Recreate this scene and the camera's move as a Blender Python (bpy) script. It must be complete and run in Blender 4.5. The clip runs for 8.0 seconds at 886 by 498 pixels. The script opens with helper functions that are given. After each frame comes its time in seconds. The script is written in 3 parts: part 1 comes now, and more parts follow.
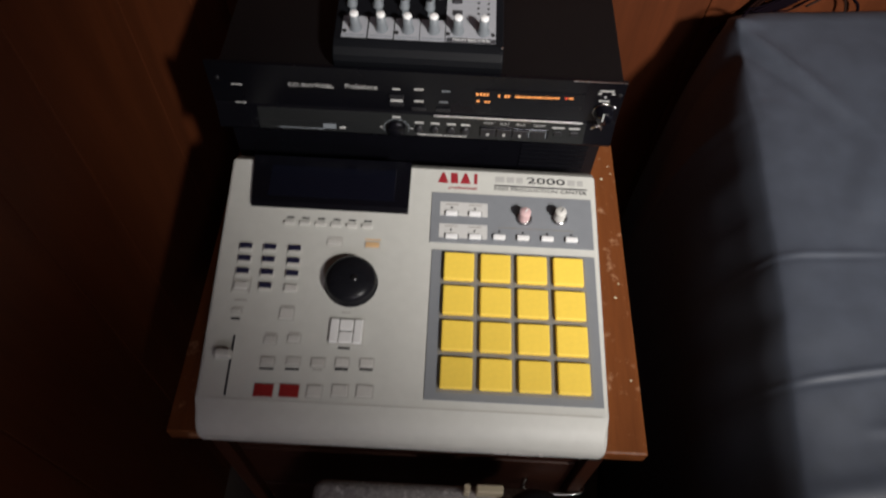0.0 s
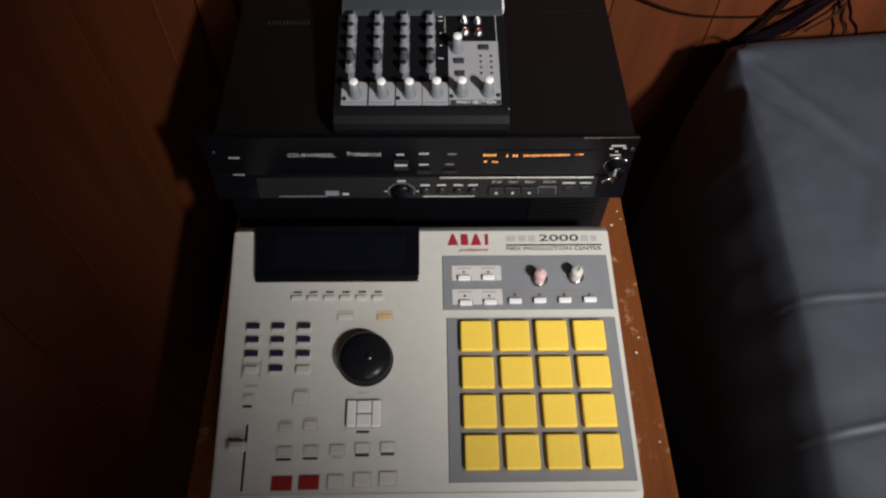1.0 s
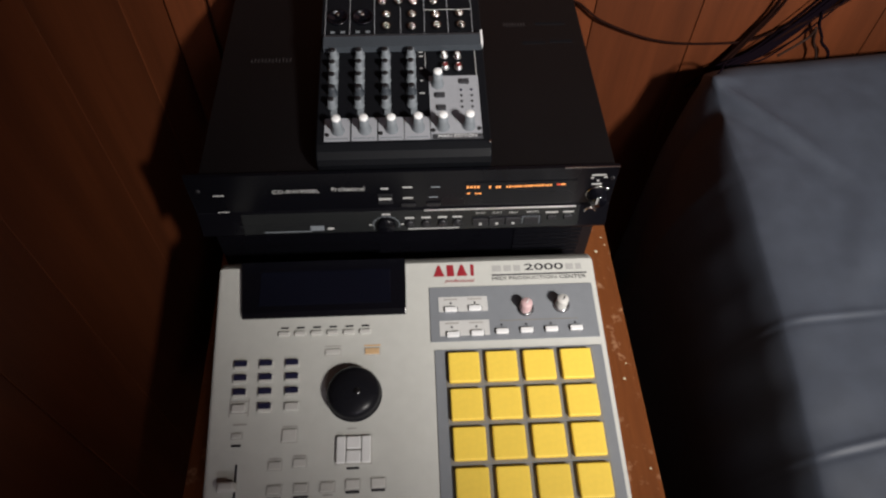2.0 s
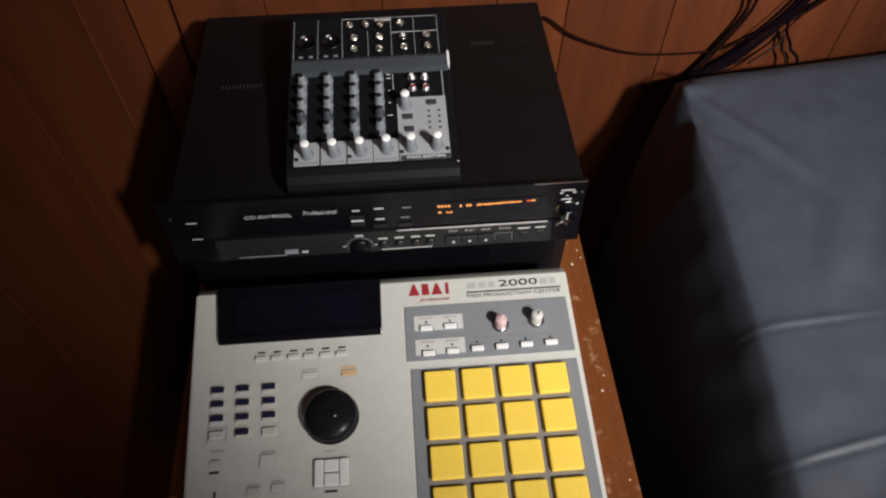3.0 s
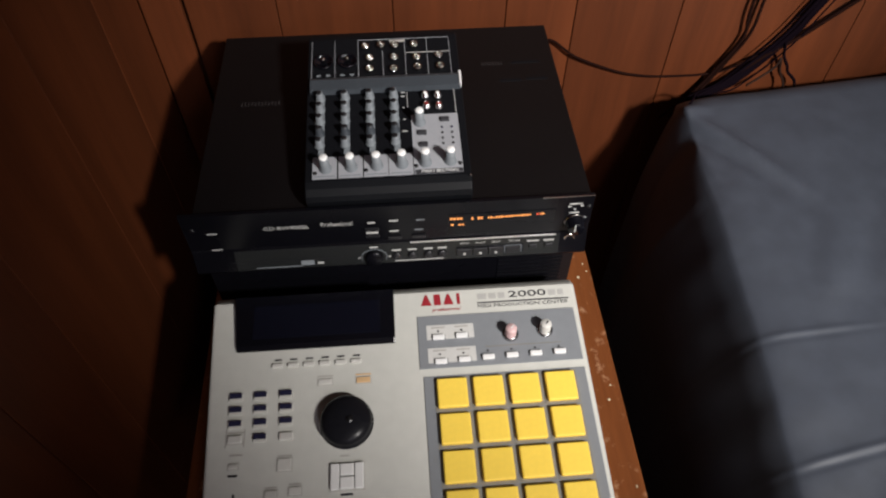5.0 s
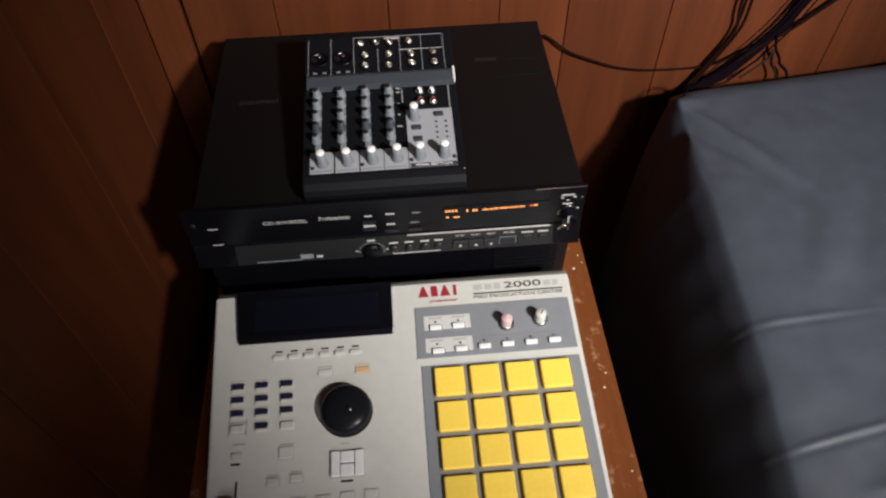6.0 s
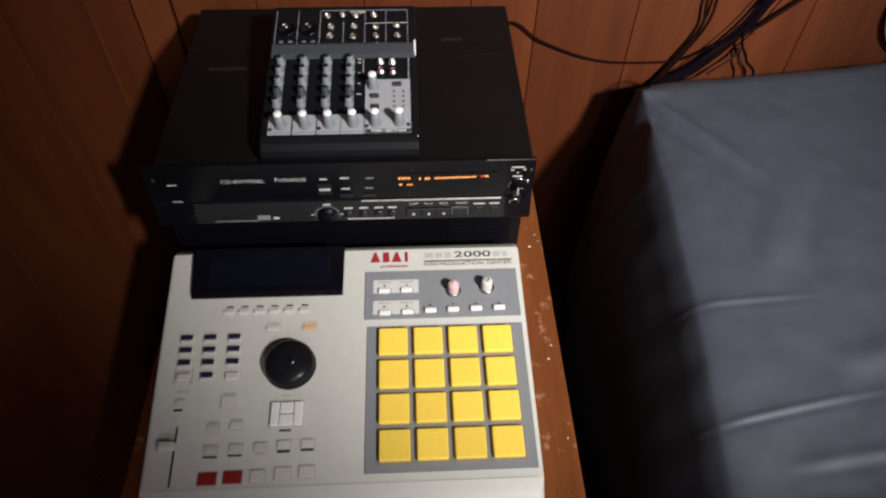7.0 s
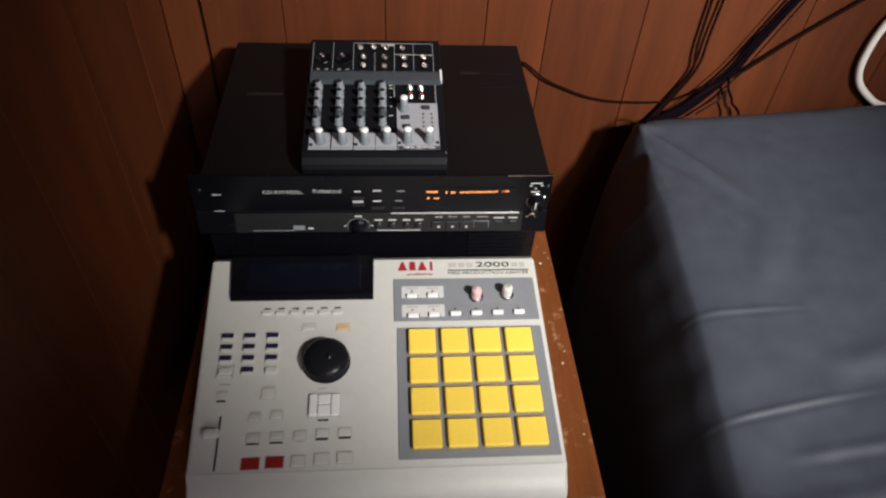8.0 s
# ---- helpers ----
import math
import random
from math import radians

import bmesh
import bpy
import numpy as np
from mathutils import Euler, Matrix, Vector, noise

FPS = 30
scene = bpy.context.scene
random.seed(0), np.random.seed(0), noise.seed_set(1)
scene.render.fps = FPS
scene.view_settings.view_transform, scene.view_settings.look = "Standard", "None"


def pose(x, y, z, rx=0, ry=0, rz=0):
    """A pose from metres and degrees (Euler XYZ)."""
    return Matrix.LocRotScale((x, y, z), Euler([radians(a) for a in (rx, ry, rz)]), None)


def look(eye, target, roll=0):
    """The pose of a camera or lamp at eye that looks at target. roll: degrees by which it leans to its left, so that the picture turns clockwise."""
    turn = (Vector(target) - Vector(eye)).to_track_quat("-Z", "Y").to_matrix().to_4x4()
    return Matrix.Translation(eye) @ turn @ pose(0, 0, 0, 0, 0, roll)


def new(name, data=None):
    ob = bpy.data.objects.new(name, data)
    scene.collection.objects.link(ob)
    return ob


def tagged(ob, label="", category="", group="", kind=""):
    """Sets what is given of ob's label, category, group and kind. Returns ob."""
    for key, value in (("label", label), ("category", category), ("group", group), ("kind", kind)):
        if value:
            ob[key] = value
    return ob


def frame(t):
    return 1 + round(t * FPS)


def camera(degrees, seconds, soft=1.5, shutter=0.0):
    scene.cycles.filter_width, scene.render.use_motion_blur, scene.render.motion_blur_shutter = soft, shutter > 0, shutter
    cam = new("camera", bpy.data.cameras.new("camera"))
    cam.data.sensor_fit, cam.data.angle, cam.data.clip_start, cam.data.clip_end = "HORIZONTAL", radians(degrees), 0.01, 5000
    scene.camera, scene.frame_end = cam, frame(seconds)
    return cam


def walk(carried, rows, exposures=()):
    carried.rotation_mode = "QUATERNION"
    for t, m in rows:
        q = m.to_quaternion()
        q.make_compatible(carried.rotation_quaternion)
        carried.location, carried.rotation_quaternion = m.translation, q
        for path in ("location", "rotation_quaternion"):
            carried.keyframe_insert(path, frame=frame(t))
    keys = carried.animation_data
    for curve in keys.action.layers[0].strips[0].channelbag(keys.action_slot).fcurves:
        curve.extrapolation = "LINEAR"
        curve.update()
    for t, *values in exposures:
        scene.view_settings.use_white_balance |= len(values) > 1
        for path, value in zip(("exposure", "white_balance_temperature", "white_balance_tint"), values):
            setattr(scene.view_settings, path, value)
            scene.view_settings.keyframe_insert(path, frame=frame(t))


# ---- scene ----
cam = camera(65.2, 8.0, soft=2.2, shutter=0.5)
EXPOSURES = [(0.0, -0.27), (0.5, -0.33), (1.0, -0.35), (1.5, -0.22), (3.5, -0.2), (4.5, -0.17), (6.0, -0.02), (8.0, 0.05)]
PATH = [
    (0, (0.0382, -0.5514, 1.4024), (0.0421, -0.0052, 0.5648), 3.31),
    (0.5, (0.0268, -0.5038, 1.4084), (0.0450, 0.0492, 0.5754), 2.46),
    (1, (0.0096, -0.4759, 1.4169), (0.0291, 0.0761, 0.5832), 1.42),
    (1.5, (0.0085, -0.4613, 1.4245), (0.0635, 0.1013, 0.5996), 3.31),
    (1.7, (0.009, -0.471, 1.424), (0.085, 0.677, -0.212), 1.7),
    (2.8, (0.036, -0.465, 1.438), (0.122, 0.702, -0.184), 0.0),
    (3, (0.0403, -0.4664, 1.4377), (0.0827, 0.1235, 0.6313), -0.32),
    (3.5, (0.0372, -0.4632, 1.4420), (0.0857, 0.1266, 0.6359), -0.15),
    (4, (0.0317, -0.4625, 1.4441), (0.0865, 0.1316, 0.6415), 0.77),
    (4.5, (0.0267, -0.4681, 1.4495), (0.0737, 0.1340, 0.6525), 0.24),
    (4.7, (0.022, -0.479, 1.451), (0.117, 0.747, -0.126), 0.2),
    (5.8, (0.021, -0.507, 1.451), (0.108, 0.729, -0.119), -0.3),
    (6, (0.0302, -0.5117, 1.4578), (0.0714, 0.1054, 0.6720), -1.07),
    (6.5, (0.0557, -0.5336, 1.4503), (0.1119, 0.0926, 0.6726), 0.06),
    (7, (0.0907, -0.5735, 1.4423), (0.1293, 0.0561, 0.6664), 1.25),
    (7.5, (0.0785, -0.6093, 1.4457), (0.1129, 0.0606, 0.7041), 2.58),
    (8, (0.0214, -0.6645, 1.4499), (0.0967, 0.0261, 0.7306), 3.94),
]
walk(cam, [(t, look(eye, target, roll)) for t, eye, target, roll in PATH], EXPOSURES)

# ---- light ----
# faint violet background added to lift dark tones; no source in the room
world = bpy.data.worlds.new("ambient_fill")
scene.world = world
world.use_nodes = True
world.node_tree.nodes["Background"].inputs[0].default_value = (0.9, 0.72, 0.8, 1)
world.node_tree.nodes["Background"].inputs[1].default_value = 0.02

# unseen lamp behind and to the right; its beam fades towards the side wall
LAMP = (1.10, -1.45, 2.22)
lamp_data = bpy.data.lights.new("unseen_lamp", "SPOT")
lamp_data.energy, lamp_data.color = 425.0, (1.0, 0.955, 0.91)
# beam narrowed to stand in for the viewer's shadow on the left
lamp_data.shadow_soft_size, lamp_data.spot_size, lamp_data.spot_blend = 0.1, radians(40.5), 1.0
lamp = new("unseen_lamp", lamp_data)
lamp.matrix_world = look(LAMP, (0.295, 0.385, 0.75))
# unseen fill lamp added to lift dark tones; a dial glint hints at one
far_data = bpy.data.lights.new("far_fill", "POINT")
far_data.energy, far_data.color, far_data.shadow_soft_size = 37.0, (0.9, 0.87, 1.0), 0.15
far_fill = new("far_fill", far_data)
far_fill.location = (0.55, -2.8, 2.2)


# ---- materials ----
def mat(name, base, rough=0.5, metal=0.0, var=0.15, scale=40.0, bump=0.0, bump_scale=300.0, coat=0.0, spec=0.5, blotch=None, per_object=0.0):
    """Base colour with variation at two scales, and fine relief."""
    m = bpy.data.materials.new(name)
    m.use_nodes = True
    nt = m.node_tree
    n, l = nt.nodes, nt.links
    b = n["Principled BSDF"]
    co = n.new("ShaderNodeTexCoord")
    big, fine = n.new("ShaderNodeTexNoise"), n.new("ShaderNodeTexNoise")
    big.inputs["Scale"].default_value, fine.inputs["Scale"].default_value = scale * 0.2, scale * 6
    big.inputs["Detail"].default_value = fine.inputs["Detail"].default_value = 4
    for t in (big, fine):
        l.new(co.outputs["Object"], t.inputs["Vector"])
    add = n.new("ShaderNodeMath")
    add.operation = "ADD"
    l.new(big.outputs["Fac"], add.inputs[0])
    l.new(fine.outputs["Fac"], add.inputs[1])
    ramp = n.new("ShaderNodeMapRange")
    ramp.inputs[1].default_value, ramp.inputs[2].default_value = 0.65, 1.35
    ramp.inputs[3].default_value, ramp.inputs[4].default_value = 1 - var, 1 + var
    l.new(add.outputs[0], ramp.inputs[0])
    src = ramp.outputs[0]
    if per_object:
        info, rr, mu = n.new("ShaderNodeObjectInfo"), n.new("ShaderNodeMapRange"), n.new("ShaderNodeMath")
        rr.inputs[3].default_value, rr.inputs[4].default_value = 1 - per_object, 1 + per_object
        l.new(info.outputs["Random"], rr.inputs[0])
        mu.operation = "MULTIPLY"
        l.new(src, mu.inputs[0])
        l.new(rr.outputs[0], mu.inputs[1])
        src = mu.outputs[0]
    mix = n.new("ShaderNodeVectorMath")
    mix.operation = "SCALE"
    mix.inputs[0].default_value = base
    l.new(src, mix.inputs["Scale"])
    col = mix.outputs[0]
    if blotch:
        patch, cr, mx = n.new("ShaderNodeTexNoise"), n.new("ShaderNodeMapRange"), n.new("ShaderNodeMix")
        patch.inputs["Scale"].default_value, patch.inputs["Detail"].default_value, patch.inputs["Roughness"].default_value = blotch[1], 6, 0.65
        l.new(co.outputs["Object"], patch.inputs["Vector"])
        cr.inputs[1].default_value, cr.inputs[2].default_value = blotch[2], blotch[2] + 0.08
        cr.inputs[4].default_value = blotch[3]
        l.new(patch.outputs["Fac"], cr.inputs[0])
        mx.data_type = "RGBA"
        l.new(cr.outputs[0], mx.inputs[0])
        l.new(col, mx.inputs[6])
        mx.inputs[7].default_value = (*blotch[0], 1)
        col = mx.outputs[2]
    l.new(col, b.inputs["Base Color"])
    b.inputs["Metallic"].default_value, b.inputs["Coat Weight"].default_value = metal, coat
    b.inputs["Specular IOR Level"].default_value = spec
    rv = n.new("ShaderNodeMapRange")
    rv.inputs[3].default_value, rv.inputs[4].default_value = max(rough - 0.08, 0.02), min(rough + 0.08, 1)
    l.new(big.outputs["Fac"], rv.inputs[0])
    l.new(rv.outputs[0], b.inputs["Roughness"])
    if bump:
        t, bp = n.new("ShaderNodeTexNoise"), n.new("ShaderNodeBump")
        t.inputs["Scale"].default_value, t.inputs["Detail"].default_value = bump_scale, 3
        l.new(co.outputs["Object"], t.inputs["Vector"])
        bp.inputs["Strength"].default_value, bp.inputs["Distance"].default_value = bump, 0.002
        l.new(t.outputs["Fac"], bp.inputs["Height"])
        l.new(bp.outputs["Normal"], b.inputs["Normal"])
    return m


def wood(name, dark, light, rough, along, scale=9.0, wear=None, per_object=0.25):
    """Wood grain that runs along one axis, with knots; wear: colour, scale, threshold of rubbed patches."""
    m = bpy.data.materials.new(name)
    m.use_nodes = True
    n, l = m.node_tree.nodes, m.node_tree.links
    b = n["Principled BSDF"]
    co, mp, info, off = (n.new("ShaderNode" + k) for k in ("TexCoord", "Mapping", "ObjectInfo", "VectorMath"))
    mp.inputs["Scale"].default_value = [0.08 if k == along else 1.0 for k in "xyz"]
    comb = n.new("ShaderNodeCombineXYZ")
    mul = n.new("ShaderNodeMath")
    mul.operation, mul.inputs[1].default_value = "MULTIPLY", 7.0
    l.new(info.outputs["Random"], mul.inputs[0])
    for k in range(3):
        l.new(mul.outputs[0], comb.inputs[k])
    l.new(co.outputs["Object"], off.inputs[0])
    l.new(comb.outputs[0], off.inputs[1])
    l.new(off.outputs[0], mp.inputs["Vector"])
    grain, fine = n.new("ShaderNodeTexNoise"), n.new("ShaderNodeTexNoise")
    grain.inputs["Scale"].default_value, grain.inputs["Detail"].default_value, grain.inputs["Distortion"].default_value = scale, 5, 1.2
    fine.inputs["Scale"].default_value, fine.inputs["Detail"].default_value = scale * 14, 3
    for t in (grain, fine):
        l.new(mp.outputs[0], t.inputs["Vector"])
    mixf = n.new("ShaderNodeMath")
    mixf.operation, mixf.inputs[2].default_value = "MULTIPLY_ADD", 0.0
    mixf.inputs[1].default_value = 0.35
    l.new(fine.outputs["Fac"], mixf.inputs[0])
    l.new(grain.outputs["Fac"], mixf.inputs[2])
    ramp = n.new("ShaderNodeValToRGB")
    ramp.color_ramp.elements[0].position, ramp.color_ramp.elements[1].position = 0.45, 0.95
    ramp.color_ramp.elements[0].color, ramp.color_ramp.elements[1].color = (*dark, 1), (*light, 1)
    l.new(mixf.outputs[0], ramp.inputs[0])
    rr, sc = n.new("ShaderNodeMapRange"), n.new("ShaderNodeVectorMath")
    rr.inputs[3].default_value, rr.inputs[4].default_value = 1 - per_object, 1 + per_object
    l.new(info.outputs["Random"], rr.inputs[0])
    sc.operation = "SCALE"
    l.new(ramp.outputs[0], sc.inputs[0])
    l.new(rr.outputs[0], sc.inputs["Scale"])
    col = sc.outputs[0]
    if wear:
        patch, cr, mx = n.new("ShaderNodeTexNoise"), n.new("ShaderNodeMapRange"), n.new("ShaderNodeMix")
        patch.inputs["Scale"].default_value, patch.inputs["Detail"].default_value, patch.inputs["Roughness"].default_value = wear[1], 7, 0.7
        l.new(co.outputs["Object"], patch.inputs["Vector"])
        cr.inputs[1].default_value, cr.inputs[2].default_value, cr.inputs[4].default_value = wear[2], wear[2] + 0.12, 0.8
        l.new(patch.outputs["Fac"], cr.inputs[0])
        mx.data_type = "RGBA"
        l.new(cr.outputs[0], mx.inputs[0])
        l.new(col, mx.inputs[6])
        mx.inputs[7].default_value = (*wear[0], 1)
        col = mx.outputs[2]
    l.new(col, b.inputs["Base Color"])
    b.inputs["Roughness"].default_value, b.inputs["Specular IOR Level"].default_value = rough, 0.25
    bp = n.new("ShaderNodeBump")
    bp.inputs["Strength"].default_value, bp.inputs["Distance"].default_value = 0.25, 0.002
    l.new(mixf.outputs[0], bp.inputs["Height"])
    l.new(bp.outputs["Normal"], b.inputs["Normal"])
    return m


def glow(name, colour, strength):
    m = bpy.data.materials.new(name)
    m.use_nodes = True
    b = m.node_tree.nodes["Principled BSDF"]
    b.inputs["Base Color"].default_value = (0.02, 0.01, 0.01, 1)
    b.inputs["Emission Color"].default_value = (*colour, 1)
    b.inputs["Emission Strength"].default_value = strength
    return m


PANEL_WOOD = wood("stained_pine", (0.064, 0.0159, 0.0043), (0.112, 0.0284, 0.008), 0.6, "z", per_object=0.12)
TABLE_WOOD = wood("worn_veneer", (0.12, 0.036, 0.011), (0.22, 0.07, 0.02), 0.4, "y", 12.0, ((0.46, 0.26, 0.15), 42.0, 0.57), 0.05)
DARK_WOOD = wood("dark_wood", (0.03, 0.010, 0.006), (0.06, 0.02, 0.01), 0.45, "x", 8.0)
PLASTIC = mat("warm_grey_plastic", (0.53, 0.53, 0.495), 0.5, var=0.05, scale=12, bump=0.08, bump_scale=900)
GREY = mat("slate_grey_panel", (0.205, 0.217, 0.235), 0.5, var=0.05, scale=15)
KEY = mat("pale_grey_key", (0.56, 0.55, 0.52), 0.45, var=0.05, scale=60)
KEY_RIM = mat("grey_key_rim", (0.43, 0.42, 0.395), 0.55, var=0.06, scale=60)
KEY_OFF = mat("panel_grey_key", (0.5, 0.49, 0.46), 0.5, var=0.05, scale=60)
LABEL_WHITE = mat("white_print", (0.75, 0.75, 0.74), 0.5, var=0.04, scale=60)
PLATE = mat("pale_plate", (0.56, 0.555, 0.54), 0.5, var=0.05, scale=60)
INK = mat("black_print", (0.03, 0.03, 0.035), 0.5, var=0.1, scale=60)
WELL = mat("brown_grey_well", (0.21, 0.195, 0.165), 0.6, var=0.1, scale=60)
FAINT = mat("grey_print", (0.38, 0.36, 0.34), 0.5, var=0.1, scale=60)
LOGO_GREY = mat("logo_grey", (0.405, 0.4, 0.385), 0.5, var=0.08, scale=60)
NAVY = mat("navy_print", (0.014, 0.014, 0.042), 0.45, var=0.1, scale=60)
RED = mat("red_key", (0.26, 0.018, 0.018), 0.4, var=0.1, scale=60)
RED_INK = mat("red_print", (0.3, 0.018, 0.028), 0.5, var=0.08, scale=60)
ORANGE = mat("orange_key", (0.62, 0.41, 0.22), 0.45, var=0.1, scale=60)
YELLOW = mat("yellow_rubber", (0.92, 0.645, 0.085), 0.55, var=0.05, scale=30, bump=0.07, bump_scale=700, per_object=0.04)
BLACK = mat("black_plastic", (0.012, 0.012, 0.014), 0.35, var=0.2, scale=40, bump=0.05)
DIAL = mat("dial_black", (0.009, 0.009, 0.0115), 0.28, spec=0.14, var=0.2, scale=40)
DIAL_GLOSS = mat("dial_gloss", (0.008, 0.008, 0.009), 0.26, var=0.2, scale=40)
GLOSS = mat("gloss_black", (0.0035, 0.0035, 0.0055), 0.16, var=0.2, scale=40)
SCREEN = mat("dark_screen", (0.004, 0.0045, 0.009), 0.17, var=0.1, scale=30)
FACEPLATE = mat("black_faceplate", (0.003, 0.003, 0.0045), 0.28, spec=0.22, var=0.2, scale=40)
PRINT = mat("dim_white_print", (0.42, 0.42, 0.41), 0.5, var=0.08, scale=60)
SATIN = mat("satin_metal", (0.8, 0.8, 0.8), 0.42, 1.0, var=0.06, scale=60)
SLOT = mat("slot_glint", (0.035, 0.033, 0.035), 0.4, var=0.2, scale=60)
STEEL_BLACK = mat("black_painted_steel", (0.004, 0.0036, 0.004), 0.45, spec=0.2, var=0.25, scale=30, bump=0.1, bump_scale=1200)
FACE = mat("charcoal_faceplate", (0.008, 0.009, 0.0095), 0.4, var=0.1, scale=30)
MIX_GREY = mat("mixer_grey_paint", (0.28, 0.287, 0.31), 0.5, var=0.06, scale=50)
MIX_BLUE = mat("blue_grey_plastic", (0.04, 0.047, 0.056), 0.4, var=0.1, scale=50)
MIX_BODY = mat("mixer_black_plastic", (0.0045, 0.005, 0.0065), 0.55, spec=0.12, var=0.15, scale=40)
KNOB_GREY = mat("grey_knob", (0.165, 0.183, 0.2), 0.45, var=0.08, scale=80)
KNOB_WHITE = mat("white_knob_cap", (0.8, 0.8, 0.8), 0.35, var=0.03, scale=80)
PINK = mat("pink_knob", (0.6, 0.41, 0.41), 0.4, var=0.08, scale=80)
CHROME = mat("chrome", (0.88, 0.88, 0.88), 0.2, 1.0, var=0.04, scale=80)
NICKEL = mat("dark_nickel", (0.5, 0.48, 0.45), 0.16, 1.0, var=0.1, scale=80)
CLOTH = mat("dark_grey_nylon", (0.042, 0.0495, 0.067), 0.58, var=0.16, scale=6, bump=0.12, bump_scale=30)
CABLE = mat("black_rubber", (0.004, 0.002, 0.004), 0.8, spec=0.03, var=0.15, scale=60)
CABLE_GREY = mat("grey_cable", (0.02, 0.009, 0.006), 0.65, spec=0.15, var=0.15, scale=60)
CABLE_BROWN = mat("dark_brown_rubber", (0.011, 0.004, 0.003), 0.8, spec=0.03, var=0.15, scale=60)
CABLE_WHITE = mat("white_cable", (0.72, 0.69, 0.64), 0.45, var=0.06, scale=60)
CARPET = mat("dark_carpet", (0.06, 0.045, 0.035), 0.95, var=0.35, scale=60, bump=0.8, bump_scale=500)
SPECKLE = mat("speckled_grey_fabric", (0.34, 0.32, 0.31), 0.8, var=0.5, scale=28, bump=1.0, bump_scale=220, blotch=((0.75, 0.73, 0.71), 110.0, 0.58, 0.8))
CREAM = mat("cream_plastic", (0.6, 0.52, 0.36), 0.45, var=0.06, scale=40)
PAINT = mat("ceiling_paint", (0.55, 0.5, 0.43), 0.8, var=0.06, scale=4)
AMBER = glow("amber_segments", (1.0, 0.36, 0.09), 1.7)
RED_LED = glow("red_segments", (1.0, 0.09, 0.03), 1.3)

# ---- mesh and part helpers ----
U = 0.1  # decimetres to metres
BASE_Z = 0.7365
PLACED = {}


def mesh_of(bm, name, smooth=False):
    me = bpy.data.meshes.new(name)
    bmesh.ops.recalc_face_normals(bm, faces=bm.faces)
    bm.to_mesh(me)
    bm.free()
    if smooth:
        for p in me.polygons:
            p.use_smooth = True
    return me


def rbox(sx, sy, sz, bev=0.0, seg=2, taper=1.0, name="piece"):
    """A box in decimetres, standing on z = 0, with rounded edges; taper narrows the top."""
    bm = bmesh.new()
    bmesh.ops.create_cube(bm, size=1.0)
    for v in bm.verts:
        k = taper if v.co.z > 0 else 1.0
        v.co = Vector((v.co.x * sx * k, v.co.y * sy * k, (v.co.z + 0.5) * sz)) * U
    if bev:
        bmesh.ops.bevel(bm, geom=bm.edges[:], offset=bev * U, segments=seg, profile=0.5, affect="EDGES")
    return mesh_of(bm, name)


def turned(profile, seg=28, name="turned", smooth=True):
    """A turned form from (radius, height) pairs in decimetres."""
    bm = bmesh.new()
    rings = []
    for r, z in profile:
        if r <= 0:
            rings.append([bm.verts.new((0, 0, z * U))])
        else:
            rings.append([bm.verts.new((r * U * math.cos(a), r * U * math.sin(a), z * U)) for a in (2 * math.pi * k / seg for k in range(seg))])
    for a, b in zip(rings, rings[1:]):
        for k in range(seg):
            j = (k + 1) % seg
            if len(a) == 1 and len(b) > 1:
                bm.faces.new((a[0], b[k], b[j]))
            elif len(b) == 1 and len(a) > 1:
                bm.faces.new((a[k], a[j], b[0]))
            elif len(a) > 1:
                bm.faces.new((a[k], a[j], b[j], b[k]))
    for ring in (rings[0], rings[-1]):
        if len(ring) > 1:
            bm.faces.new(ring)
    me = mesh_of(bm, name)
    if smooth:
        for p in me.polygons:
            p.use_smooth = len(p.vertices) <= 4
    return me


def extruded(profile, x0, x1, bev=0.0, name="body"):
    """A (y, z) outline in decimetres drawn out along x; x0 and x1 may be functions of y."""
    bm = bmesh.new()
    f0 = x0 if callable(x0) else (lambda y: x0)
    f1 = x1 if callable(x1) else (lambda y: x1)
    a = [bm.verts.new((f0(y) * U, y * U, z * U)) for y, z in profile]
    b = [bm.verts.new((f1(y) * U, y * U, z * U)) for y, z in profile]
    caps = [bm.faces.new(a), bm.faces.new(list(reversed(b)))]
    for k in range(len(profile)):
        j = (k + 1) % len(profile)
        bm.faces.new((a[k], b[k], b[j], a[j]))
    if bev:
        edges = list({e for f in caps for e in f.edges})
        bmesh.ops.bevel(bm, geom=edges, offset=bev * U, segments=3, profile=0.5, affect="EDGES")
    return mesh_of(bm, name)


